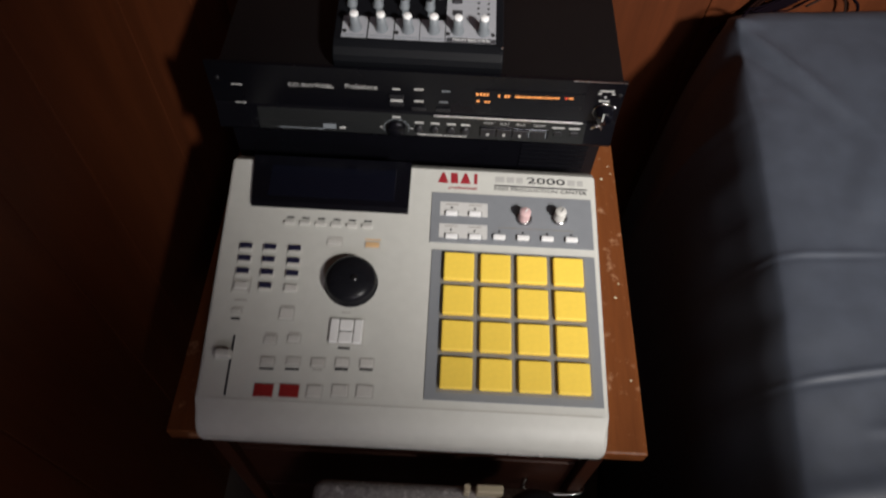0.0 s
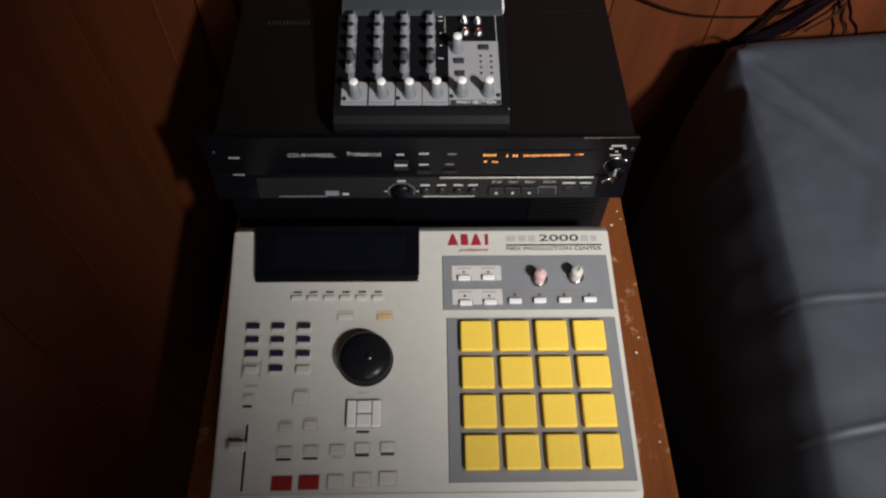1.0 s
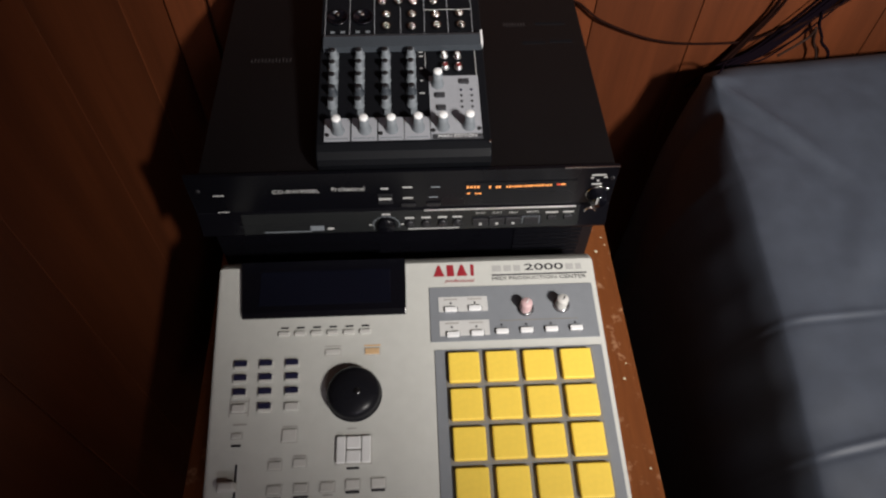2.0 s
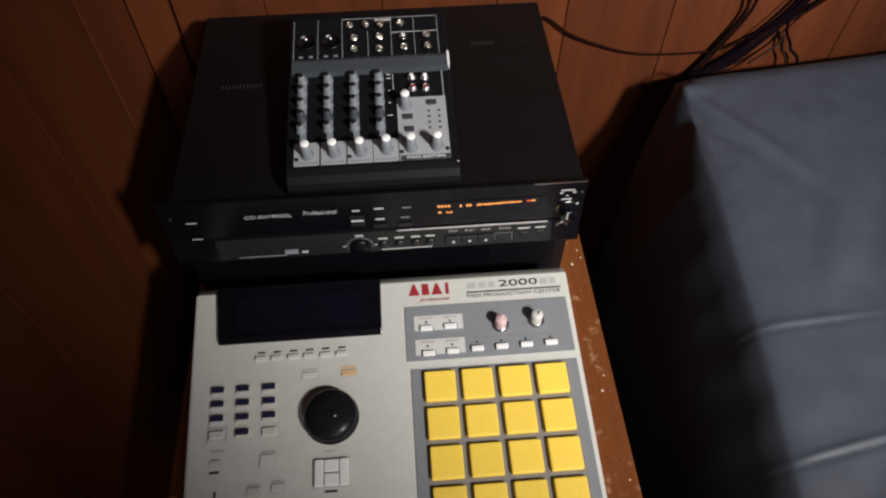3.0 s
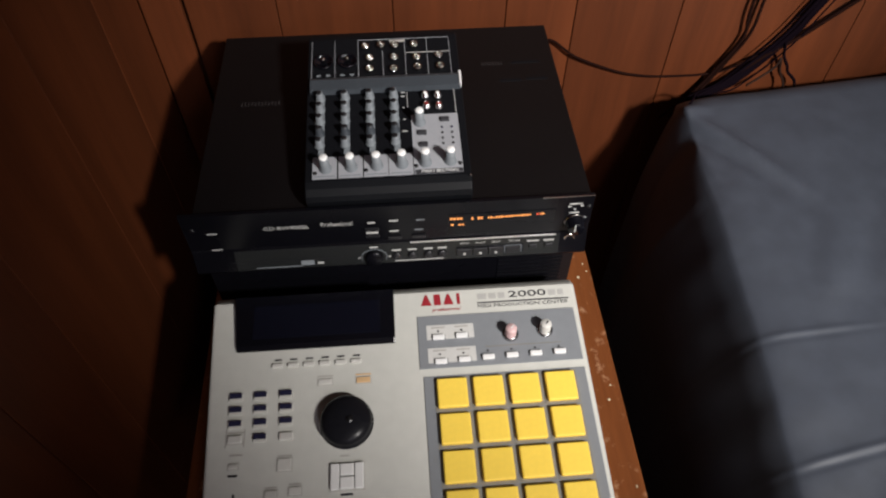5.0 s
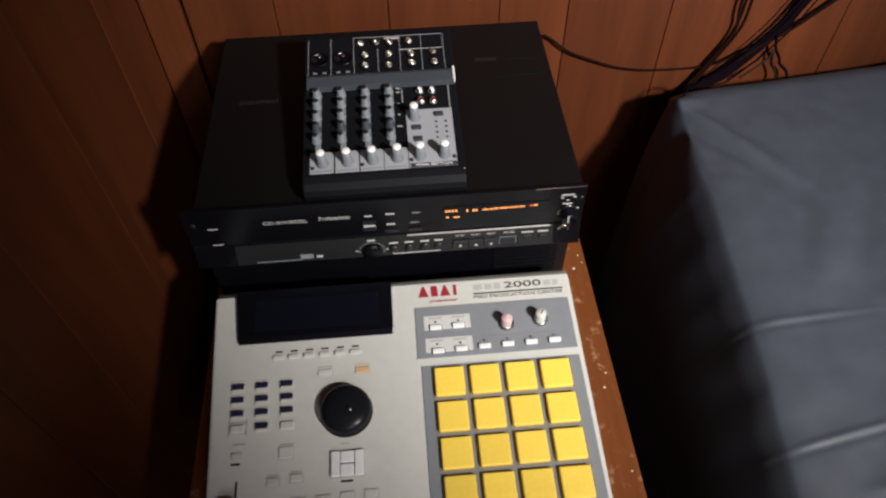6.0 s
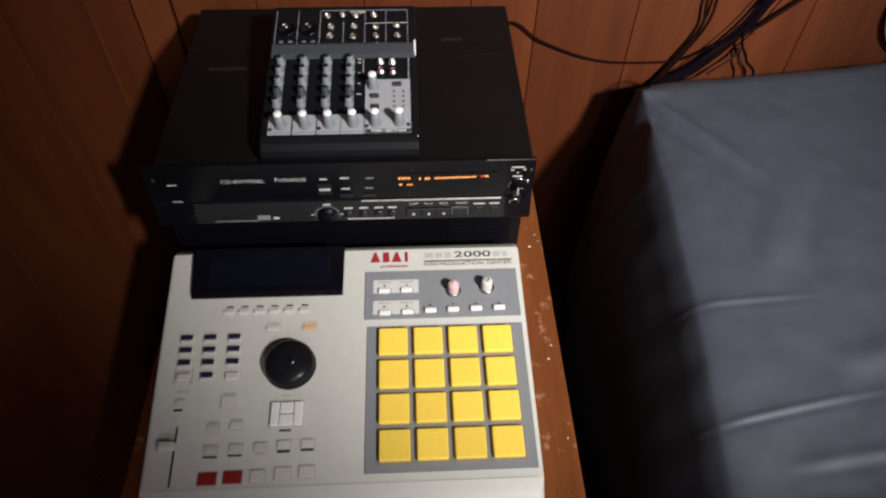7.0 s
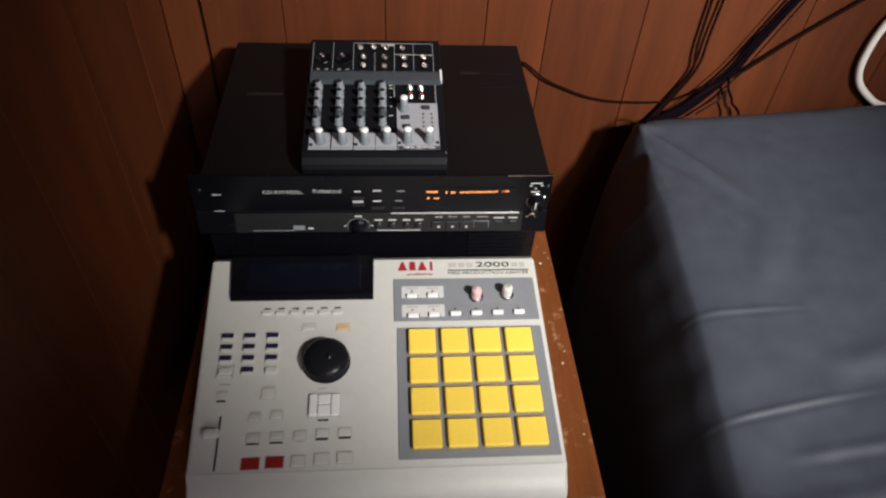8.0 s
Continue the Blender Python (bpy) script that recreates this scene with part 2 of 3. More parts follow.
def tube(points, radius, name="tube", seg=8, steps=6):
    """A round cord through points in metres, along a smooth curve."""
    pts = [Vector(p) for p in points]
    path = []
    for k in range(len(pts) - 1):
        p0, p1, p2, p3 = pts[max(k - 1, 0)], pts[k], pts[k + 1], pts[min(k + 2, len(pts) - 1)]
        for s in range(steps):
            t = s / steps
            path.append(0.5 * (2 * p1 + (p2 - p0) * t + (2 * p0 - 5 * p1 + 4 * p2 - p3) * t * t + (3 * p1 - p0 - 3 * p2 + p3) * t ** 3))
    path.append(pts[-1])
    bm = bmesh.new()
    rings = []
    side = None
    for k, p in enumerate(path):
        way = (path[min(k + 1, len(path) - 1)] - path[max(k - 1, 0)]).normalized()
        side = way.orthogonal().normalized() if side is None else (side - way * side.dot(way)).normalized()
        up = way.cross(side)
        rings.append([bm.verts.new(p + radius * (side * math.cos(a) + up * math.sin(a))) for a in (2 * math.pi * q / seg for q in range(seg))])
    for a, b in zip(rings, rings[1:]):
        for q in range(seg):
            bm.faces.new((a[q], a[(q + 1) % seg], b[(q + 1) % seg], b[q]))
    bm.faces.new(rings[0])
    bm.faces.new(rings[-1])
    return mesh_of(bm, name, True)


def writing(text, height, width=None, bold=0.0, slant=0.0):
    """Letters in the built-in font as a thin mesh, in decimetres, starting at the origin."""
    cu = bpy.data.curves.new("letters", "FONT")
    cu.body, cu.size, cu.extrude, cu.offset, cu.shear = text, 1.0, 0.004, bold, slant
    cu.resolution_u = 3
    tmp = bpy.data.objects.new("letters", cu)
    me = bpy.data.meshes.new_from_object(tmp)
    bpy.data.objects.remove(tmp)
    xs = [v.co.x for v in me.vertices]
    ys = [v.co.y for v in me.vertices]
    ky = height / (max(ys) - min(ys))
    kx = width / (max(xs) - min(xs)) if width else ky
    x0, y0 = min(xs), min(ys)
    for v in me.vertices:
        v.co = Vector(((v.co.x - x0) * kx, (v.co.y - y0) * ky, (v.co.z + 0.004) * 0.6)) * U
    return me


def thing(name, m, label, category, group="", kind=""):
    ob = new(name)
    ob.empty_display_size = 0.02
    ob.matrix_basis = m
    PLACED[ob] = m
    return tagged(ob, label, category, group, kind)


def part(name, me, material, parent, m=None, label=""):
    """One mesh under a thing or a part, at the world pose m."""
    ob = new(name, me)
    if not me.materials:
        me.materials.append(material)
    elif me.materials[0] != material:
        ob.material_slots[0].link = "OBJECT"
        ob.material_slots[0].material = material
    m = m or Matrix.Identity(4)
    ob.parent = parent
    ob.matrix_parent_inverse = PLACED[parent].inverted()
    ob.matrix_basis = m
    PLACED[ob] = m
    if label:
        ob["label"] = label
    return ob


def solo(name, me, material, m, label, category, group="", kind=""):
    ob = new(name, me)
    me.materials.append(material)
    ob.matrix_basis = m
    PLACED[ob] = m
    return tagged(ob, label, category, group, kind)


def at(x, y, z, rz=0.0):
    """A level pose from decimetres over the sampler's rear edge."""
    return pose(x * U, y * U, BASE_Z + z * U, 0, 0, rz)


SHIFT = pose(0, 0, BASE_Z)

# ---- room ----
WALL_Y, WALL_X = 0.449, -0.355
floor = solo("floor", rbox(40, 47, 0.5), CARPET, pose(1.55, -1.8, -0.05), "dark brown carpet on the floor", "floor", kind="structure")
ceiling = solo("ceiling", rbox(40, 47, 1.0), PAINT, pose(1.55, -1.8, 2.4), "plain painted ceiling", "ceiling", kind="structure")
wall_back = solo("wall_back", rbox(39, 0.6, 24), DARK_WOOD, pose(1.56, WALL_Y + 0.044, 0), "back wall of reddish-brown knotty wood panelling", "wall", kind="structure")
wall_left = solo("wall_left", rbox(0.6, 45.9, 24), DARK_WOOD, pose(WALL_X - 0.044, -1.84, 0), "side wall of reddish-brown wood panelling", "wall", kind="structure")
solo("wall_right", rbox(1.0, 45.4, 24), PAINT, pose(3.45, -1.83, 0), "plain painted wall", "wall", kind="structure")
solo("wall_front", rbox(37.5, 1.0, 24), PAINT, pose(1.52, -4.08, 0), "plain painted wall behind the viewer", "wall", kind="structure")

# ---- cabinet ----
cabinet = thing("cabinet", pose(0, 0, 0), "old wooden cabinet with worn reddish-brown top", "cabinet")
part("top", rbox(5.3, 7.45, 0.22, 0.025), TABLE_WOOD, cabinet, pose(0.013, 0.0555, 0.628), "scratched reddish-brown veneer with rubbed pale patches")
for x, y, w in ((2.69, 0.93, 0.03), (2.72, 0.8, 0.025), (2.58, 0.7, 0.05), (2.66, -1.0, 0.03), (2.6, -1.2, 0.04), (2.68, -2.3, 0.03)):
    part("pale_fleck", turned([(w * 0.5, 0), (w * 0.35, 0.006), (0, 0.007)], 7, "fleck"), CREAM, cabinet, at(x, y, -0.866), "pale fleck on the cabinet top")
part("side_panel", rbox(0.2, 7.0, 5.9, 0.02), DARK_WOOD, cabinet, pose(0.255, 0.07, 0.037))
part("side_panel", rbox(0.2, 7.0, 5.9, 0.02), DARK_WOOD, cabinet, pose(-0.237, 0.07, 0.037))
part("plinth", rbox(5.1, 6.9, 0.36, 0.02), DARK_WOOD, cabinet, pose(0.004, 0.075, 0))
part("back_panel", rbox(4.88, 0.1, 5.9), DARK_WOOD, cabinet, pose(0.004, 0.41, 0.037))
for k in range(3):
    z = 0.055 + 0.19 * k
    drawer = part("drawer", rbox(4.84, 0.2, 1.8, 0.03), DARK_WOOD, cabinet, pose(0.004, -0.255, z), "dark drawer front")
    part("handle", tube([(0.185, -0.264, z + 0.1), (0.185, -0.284, z + 0.1), (0.265, -0.284, z + 0.1), (0.265, -0.264, z + 0.1)], 0.004, "handle", 8, 4), NICKEL, drawer, None, "dull metal bar handle")

# ---- sampler ----
SLOPE = 0.088
TILT_M = pose(0, 0, BASE_Z, math.degrees(math.atan(SLOPE)), 0, 0)


def pan(x, y, h=0.0, rz=0.0):
    """A pose on the sampler's sloping panel, in decimetres."""
    return TILT_M @ pose(x * U, y * U * math.hypot(1, SLOPE), h * U, 0, 0, rz)


sampler = thing("sampler", at(0, -1.6, -0.865), "warm grey sampler with yellow drum pads on the cabinet", "sampler")


def left_edge(y):
    return -2.245 + 0.057 * min(max(-y, 0), 3.3)


def right_edge(y):
    return 2.255 - 0.012 * min(max(-y, 0), 3.3)


outline = [(0.0, 0.0), (-2.97, -0.262), (-3.0, -0.27), (-3.1, -0.295), (-3.21, -0.35), (-3.285, -0.43), (-3.315, -0.54), (-3.3, -0.66), (-3.25, -0.745), (-3.14, -0.78), (0.17, -0.78), (0.17, -0.17), (0.12, -0.075)]
shell_mesh = extruded(outline, left_edge, right_edge, 0.055, "shell")
for p in shell_mesh.polygons:
    p.use_smooth = True
shell_mesh.set_sharp_from_angle(angle=radians(32))
shell = part("shell", shell_mesh, PLASTIC, sampler, SHIFT)
for x, y in ((-1.8, -2.9), (1.9, -2.9), (-1.9, -0.3), (1.9, -0.3)):
    part("foot", turned([(0.14, 0), (0.15, 0.02), (0.15, 0.13)], 20, "foot"), BLACK, sampler, at(x, y, -0.865), "black rubber foot")
part("crease", rbox(4.1, 0.012, 0.004), KEY_OFF, sampler, pan(0.1, -2.985, 0.0))
for k, (x, w) in enumerate(((1.12, 0.13), (1.27, 0.12), (1.41, 0.12), (1.55, 0.04))):
    part("badge_bar", rbox(w, 0.05, 0.01), FAINT, sampler, pose(x * U, -0.3303, BASE_Z - 0.057, 62, 0, 0))

# screen
housing = part("screen_housing", extruded([(0.05, -0.02), (0.045, 0.055), (-0.61, 0.05), (-0.665, 0.02), (-0.67, -0.02)], lambda y: -1.965 - 0.1 * y, -0.022, 0.012, "housing"), GLOSS, sampler, TILT_M, "glossy black screen surround")
part("screen", rbox(1.52, 0.44, 0.01, 0.004), SCREEN, housing, pan(-0.96, -0.31, 0.052), "dark unlit display")
# soft keys under the screen
soft_key = rbox(0.125, 0.05, 0.03, 0.008)
for x in (-1.405, -1.225, -1.04, -0.857, -0.673, -0.49):
    part("soft_key", soft_key, KEY, sampler, pan(x, -0.868, 0))
    part("key_legend", rbox(0.085, 0.02, 0.004), INK, sampler, pan(x, -0.79, 0))
# number keys
num_key = rbox(0.15, 0.085, 0.035, 0.01)
# legend bar enlarged so that its navy also covers the key's shadow
num_mark = rbox(0.135, 0.06, 0.005)
for j, y in enumerate((-1.205, -1.365, -1.525, -1.69)):
    for i, x in enumerate((-1.85, -1.575, -1.29)):
        x += 0.008 * j
        key = part("number_key", num_key, KEY if (i, j) in ((0, 3), (2, 3)) else KEY_OFF, sampler, pan(x, y - 0.02, 0))
        if (i, j) not in ((0, 3), (2, 3)):
            part("key_legend", num_mark, NAVY, key, pan(x, y - 0.008, 0.036), "navy blue legend enlarged over the key shadow")
frame_bar = rbox(0.2, 0.012, 0.006)
for dy in (-0.062, 0.062):
    part("key_frame", frame_bar, FAINT, sampler, pan(-1.826, -1.692 + dy, 0))
for dx in (-0.1, 0.1):
    part("key_frame", frame_bar, FAINT, sampler, pan(-1.826 + dx, -1.692, 0, 90))
# other keys, (x, y, width, depth, material)
keys = [(-0.85, -1.10, 0.16, 0.065, KEY), (-0.41, -1.105, 0.16, 0.07, ORANGE), (-1.272, -2.015, 0.15, 0.13, KEY),
        (-1.4, -2.32, 0.13, 0.08, KEY_OFF), (-1.148, -2.3, 0.13, 0.08, KEY), (-1.39, -2.56, 0.14, 0.08, KEY_OFF), (-1.12, -2.55, 0.14, 0.08, KEY_OFF),
        (-0.855, -2.55, 0.14, 0.09, KEY_OFF), (-0.6, -2.535, 0.14, 0.09, KEY), (-0.34, -2.53, 0.14, 0.09, KEY),
        (-1.384, -2.88, 0.2, 0.135, RED), (-1.116, -2.872, 0.2, 0.135, RED), (-0.855, -2.865, 0.15, 0.125, KEY), (-0.59, -2.847, 0.165, 0.125, KEY), (-0.333, -2.838, 0.165, 0.125, KEY),
        (-1.82, -2.0, 0.1, 0.05, KEY_OFF)]
for x, y, w, d, m in keys:
    part("key_outline", rbox(w + 0.026, d + 0.026, 0.004), KEY_RIM, sampler, pan(x, y, 0))
    part("key", rbox(w, d, 0.016, 0.007), m, sampler, pan(x, y, 0.0), "red key" if m == RED else "orange key" if m == ORANGE else "")
legends = [(-0.85, -1.03, 0.18, 0.014, FAINT), (-0.41, -1.035, 0.18, 0.018, ORANGE), (-1.39, -2.645, 0.15, 0.022, INK), (-1.12, -2.637, 0.15, 0.022, INK), (-0.6, -2.61, 0.14, 0.028, INK),
           (-0.34, -2.6, 0.14, 0.028, INK), (-1.82, -2.1, 0.1, 0.025, INK), (-1.27, -1.92, 0.15, 0.014, FAINT), (-0.62, -1.965, 0.1, 0.014, FAINT), (-0.6, -2.375, 0.13, 0.024, INK), (-0.85, -2.63, 0.1, 0.014, FAINT),
           (-1.8, -1.88, 0.14, 0.02, FAINT), (-1.4, -2.25, 0.13, 0.014, FAINT), (-1.15, -2.23, 0.13, 0.014, FAINT)]
for x, y, w, d, m in legends:
    part("key_legend", rbox(w, d, 0.004), m, sampler, pan(x, y, 0))
# data dial
dial = part("data_dial", turned([(0.3, 0), (0.3, 0.015), (0.29, 0.02), (0.288, 0.1), (0.28, 0.125), (0.262, 0.147), (0.235, 0.166), (0.2, 0.182), (0.15, 0.197), (0.1, 0.206), (0.05, 0.211), (0, 0.212)], 48, "dial"), DIAL, sampler, pan(-0.6, -1.6, 0), "round black data dial")
# convex nub added so that a lamp glint falls near the dial's centre
part("glint_nub", turned([(0.055, 0), (0.05, 0.008), (0.04, 0.018), (0.026, 0.026), (0.012, 0.03), (0, 0.031)], 24, "nub"), DIAL_GLOSS, dial, pan(-0.555, -1.627, 0.194), "small glossy nub added for a lamp glint")
# cursor keys
part("cursor_well", rbox(0.38, 0.305, 0.005), KEY_RIM, sampler, pan(-0.595, -2.19, 0))
for x, y, w, d in ((-0.725, -2.19, 0.095, 0.275), (-0.465, -2.19, 0.095, 0.275), (-0.595, -2.12, 0.15, 0.128), (-0.595, -2.262, 0.15, 0.128)):
    part("cursor_key", rbox(w, d, 0.045, 0.012), LABEL_WHITE, sampler, pan(x, y, 0))
# slider
part("slider_slot", rbox(0.022, 0.66, 0.006), INK, sampler, pan(-1.785, -2.62, 0, 1.5), "dark slot")
part("slider_cap", rbox(0.2, 0.1, 0.1, 0.02, taper=0.8), KEY_OFF, sampler, pan(-1.86, -2.52, 0.004))
# right-hand panels
upper = part("control_panel", rbox(1.93, 0.69, 0.012, 0.004), GREY, sampler, pan(1.215, -0.682, 0), "slate grey control panel")
lower = part("pad_panel", rbox(1.89, 1.775, 0.012, 0.004), GREY, sampler, pan(1.232, -2.008, 0), "slate grey pad surround")
for x, y in ((0.64, -0.565), (0.64, -0.866)):
    part("label_plate", rbox(0.57, 0.19, 0.004), PLATE, upper, pan(x, y, 0.012), "white printed plate")
    for dx in (-0.145, 0.135):
        part("key_legend", rbox(0.16, 0.018, 0.003), FAINT, upper, pan(x + dx, y + 0.06, 0.016))
        part("indicator", turned([(0.012, 0), (0.012, 0.008), (0, 0.01)], 10, "led"), INK, upper, pan(x + dx, y + 0.01, 0.016))
mode_key = rbox(0.145, 0.06, 0.04, 0.01)
# dark plate under each key stands in for the shadow around it
mode_shade = rbox(0.164, 0.066, 0.003)
for x, y in ((0.495, -0.638), (0.775, -0.63), (0.505, -0.95), (0.782, -0.942), (1.066, -0.93), (1.347, -0.925), (1.632, -0.921), (1.917, -0.917)):
    part("mode_key", mode_key, KNOB_WHITE, upper, pan(x, y, 0.012))
    part("key_outline", mode_shade, INK, upper, pan(x, y + 0.006, 0.0135))
for x in (1.066, 1.347, 1.632, 1.917):
    part("indicator", turned([(0.012, 0), (0.012, 0.008), (0, 0.01)], 10, "led"), INK, upper, pan(x, -0.845, 0.012))
part("bracket_line", rbox(0.9, 0.008, 0.003), WELL, upper, pan(1.5, -0.79, 0.012))
for x, y, m in ((1.36, -0.645, PINK), (1.782, -0.615, KEY)):
    knob = part("knob", turned([(0.07, 0), (0.069, 0.02), (0.066, 0.15), (0.06, 0.16), (0, 0.161)], 28, "knob"), m, upper, pan(x, y, 0.012), "small faded pink knob" if m == PINK else "small pale grey knob")
    part("collar", turned([(0.09, 0), (0.089, 0.012), (0.082, 0.018), (0.068, 0.018)], 28, "collar"), CHROME, knob, pan(x, y, 0.012), "bright metal ring")
    part("base_ring", turned([(0.1, 0), (0.099, 0.006), (0.088, 0.006)], 28, "base_ring"), INK, knob, pan(x, y, 0.012), "thin dark ring")
    part("pointer", rbox(0.012, 0.055, 0.004), INK if m == KEY else LABEL_WHITE, knob, pan(x + 0.012, y + 0.012, 0.173, -35))
# drum pads
pad_mesh = rbox(0.345, 0.347, 0.066, 0.018, 3)
# the wells' warm tint has yellow reflected by the pads painted in
well_mesh = rbox(0.405, 0.405, 0.004)
for j in range(4):
    for i in range(4):
        x, y = 0.604 + 0.4165 * i + 0.004 * j, -1.352 - 0.4175 * j
        part("pad_well", well_mesh, WELL, lower, pan(x, y, 0.012))
        part("drum_pad", pad_mesh, YELLOW, lower, pan(x, y, 0.012), "yellow rubber pad")
# printed front matter
def prism(points, high, name="shape"):
    """A flat plain shape from (x, y) corners in decimetres."""
    bm = bmesh.new()
    low = [bm.verts.new((x * U, y * U, 0)) for x, y in points]
    top = [bm.verts.new((x * U, y * U, high * U)) for x, y in points]
    bm.faces.new(low)
    bm.faces.new(top)
    for k in range(len(points)):
        j = (k + 1) % len(points)
        bm.faces.new((low[k], low[j], top[j], top[k]))
    return mesh_of(bm, name)


wedge = prism([(-0.065, -0.075), (-0.012, 0.075), (0.012, 0.075), (0.065, -0.075)], 0.004)
block = prism([(-0.045, -0.075), (-0.045, 0.075), (0.035, 0.075), (0.045, -0.075)], 0.004)
post = prism([(-0.02, -0.075), (-0.02, 0.075), (0.02, 0.075), (0.02, -0.075)], 0.004)
for x, me in ((0.375, wedge), (0.515, block), (0.65, wedge), (0.775, post)):
    part("logo_shape", me, RED_INK, sampler, pan(x, -0.115, 0), "red logo shape")
part("lettering", writing("professional", 0.055, 0.36, 0.0, 0.3), RED_INK, sampler, pan(0.44, -0.285, 0), "small red lettering")
part("lettering", writing("2000", 0.088, 0.47, 0.006), INK, sampler, pan(1.405, -0.14, 0), "black numerals")
for x, w in ((1.07, 0.11), (1.2, 0.09), (1.315, 0.08), (1.95, 0.09), (2.06, 0.07)):
    part("logo_block", rbox(w, 0.08, 0.004), LOGO_GREY, sampler, pan(x, -0.105, 0), "pale grey logo shape")
part("rule", rbox(1.14, 0.018, 0.004), INK, sampler, pan(1.575, -0.192, 0))
part("lettering", writing("MIDI PRODUCTION CENTER", 0.045, 1.13), INK, sampler, pan(1.005, -0.262, 0))

# ---- black unit under the recorder ----
unit = thing("rack_unit", at(0, 2.0, -0.865), "black rack unit standing on the cabinet under the recorder", "rack unit")
part("case", rbox(4.6, 3.1, 0.95, 0.02), STEEL_BLACK, unit, at(0.0, 2.1, -0.8))
part("front_panel", rbox(4.7, 0.05, 0.98, 0.015), FACEPLATE, unit, at(0.0, 0.525, -0.82))
for k in range(9):
    part("vent_rib", rbox(0.85, 0.03, 0.03, 0.006), FACEPLATE, unit, at(1.78, 0.49, -0.66 + 0.08 * k))
for x, y in ((-2, 0.8), (2, 0.8), (-2, 3.3), (2, 3.3)):
    part("foot", turned([(0.16, 0), (0.17, 0.03), (0.17, 0.066)], 20, "foot"), BLACK, unit, at(x, y, -0.865))

# ---- recorder ----
recorder = thing("disc_recorder", at(0, 2.0, 0.15), "black disc recorder with amber display on a rack unit", "disc recorder")
part("case", rbox(4.66, 3.46, 0.94, 0.015), STEEL_BLACK, recorder, at(0.06, 2.18, 0.18), "matt black steel casing")
for x, y in ((-2, 0.8), (2, 0.8), (-2, 3.3), (2, 3.3)):
    part("foot", turned([(0.1, 0), (0.11, 0.01), (0.11, 0.03)], 20, "foot"), BLACK, recorder, at(x, y, 0.15))
face = part("faceplate", extruded([(0.46, 1.182), (0.415, 1.182), (0.41, 0.57), (0.40, 0.55), (0.32, 0.24), (0.34, 0.2), (0.46, 0.2)], -2.41, 2.415, 0.006, "faceplate"), FACEPLATE, recorder, SHIFT, "gloss black faceplate")
LOWER_TILT = math.degrees(math.atan2(0.08, 0.31))


def up_face(x, z, h=0.0):
    return at(x, 0.411 - h, z) @ pose(0, 0, 0, 90, 0, 0)


def low_face(x, zh, h=0.0):
    """A pose on the sloping lower part of the faceplate."""
    z = (zh + 0.204) / 1.346
    y = 0.40 - (0.55 - z) * 0.258
    return at(0.267 + (x - 0.267) * 0.988, y - 0.004 - h, z) @ pose(0, 0, 0, 90 - LOWER_TILT, 0, 0)


def bar(name, where, w, h, material, parent=None, thick=0.004, label=""):
    return part(name, rbox(w, h, thick), material, parent or face, where, label)


part("lower_panel", rbox(3.98, 0.3, 0.006, 0.003), FACE, face, low_face(0.075, 0.325), "charcoal lower panel")
part("bright_edge", rbox(1.8, 0.022, 0.014, 0.004), SATIN, face, low_face(1.13, 0.515, 0.0), "bright metal strip")
# chrome strip laid on for the light reflected by the bevelled top edge
part("edge_highlight", rbox(0.62, 0.012, 0.012, 0.004), CHROME, face, at(2.1, 0.41, 1.18), "bright strip standing in for an edge highlight")
window = bar("display_window", up_face(1.33, 0.80), 1.28, 0.36, FACEPLATE, None, 0.006, "dark display window")
for x, z, w, h, m in ((0.72, 0.91, 0.026, 0.034, AMBER), (0.76, 0.91, 0.026, 0.034, AMBER), (0.8, 0.91, 0.026, 0.034, AMBER), (0.84, 0.91, 0.026, 0.034, AMBER), (0.735, 0.8, 0.035, 0.024, AMBER), (0.825, 0.795, 0.03, 0.02, AMBER), (0.865, 0.795, 0.03, 0.02, AMBER),
                      (0.975, 0.9, 0.02, 0.04, AMBER), (1.05, 0.9, 0.024, 0.036, AMBER), (1.085, 0.9, 0.024, 0.036, AMBER), (1.755, 0.917, 0.035, 0.018, RED_LED), (1.81, 0.918, 0.05, 0.022, AMBER)):
    bar("display_segment", up_face(x, z, 0.006), w, h, m, window)
for k in range(17):
    bar("display_segment", up_face(1.17 + 0.031 * k, 0.9 + 0.0008 * k, 0.006), 0.022, (0.024, 0.034, 0.018, 0.028)[k % 4], AMBER, window)
part("lettering", writing("CD-RW900SL", 0.055, 0.53), PRINT, face, up_face(-1.485, 0.88))
part("lettering", writing("Professional", 0.065, 0.37), PRINT, face, up_face(-0.815, 0.895))
for x, z, w, h in ((-2.09, 0.865, 0.12, 0.02), (-2.1, 0.57, 0.13, 0.02), (-0.225, 0.916, 0.09, 0.025), (-0.223, 0.807, 0.035, 0.03), (-0.224, 0.732, 0.145, 0.035), (0.037, 0.93, 0.11, 0.025), (0.037, 0.743, 0.11, 0.025)):
    bar("legend", up_face(x, z), w, h, PRINT)
for x, z in ((0.355, 0.922), (0.33, 0.747)):
    bar("legend", up_face(x, z), 0.1, 0.02, KNOB_GREY)
for x, z in ((-0.224, 0.732), (0.037, 0.68), (0.33, 0.68), (-0.223, 0.86)):
    part("push_button", rbox(0.17, 0.05, 0.025, 0.01), BLACK, face, up_face(x, z - 0.05))
# disc tray
bar("tray_line", low_face(-1.42, 0.172), 0.56, 0.012, KNOB_GREY, None, 0.012)
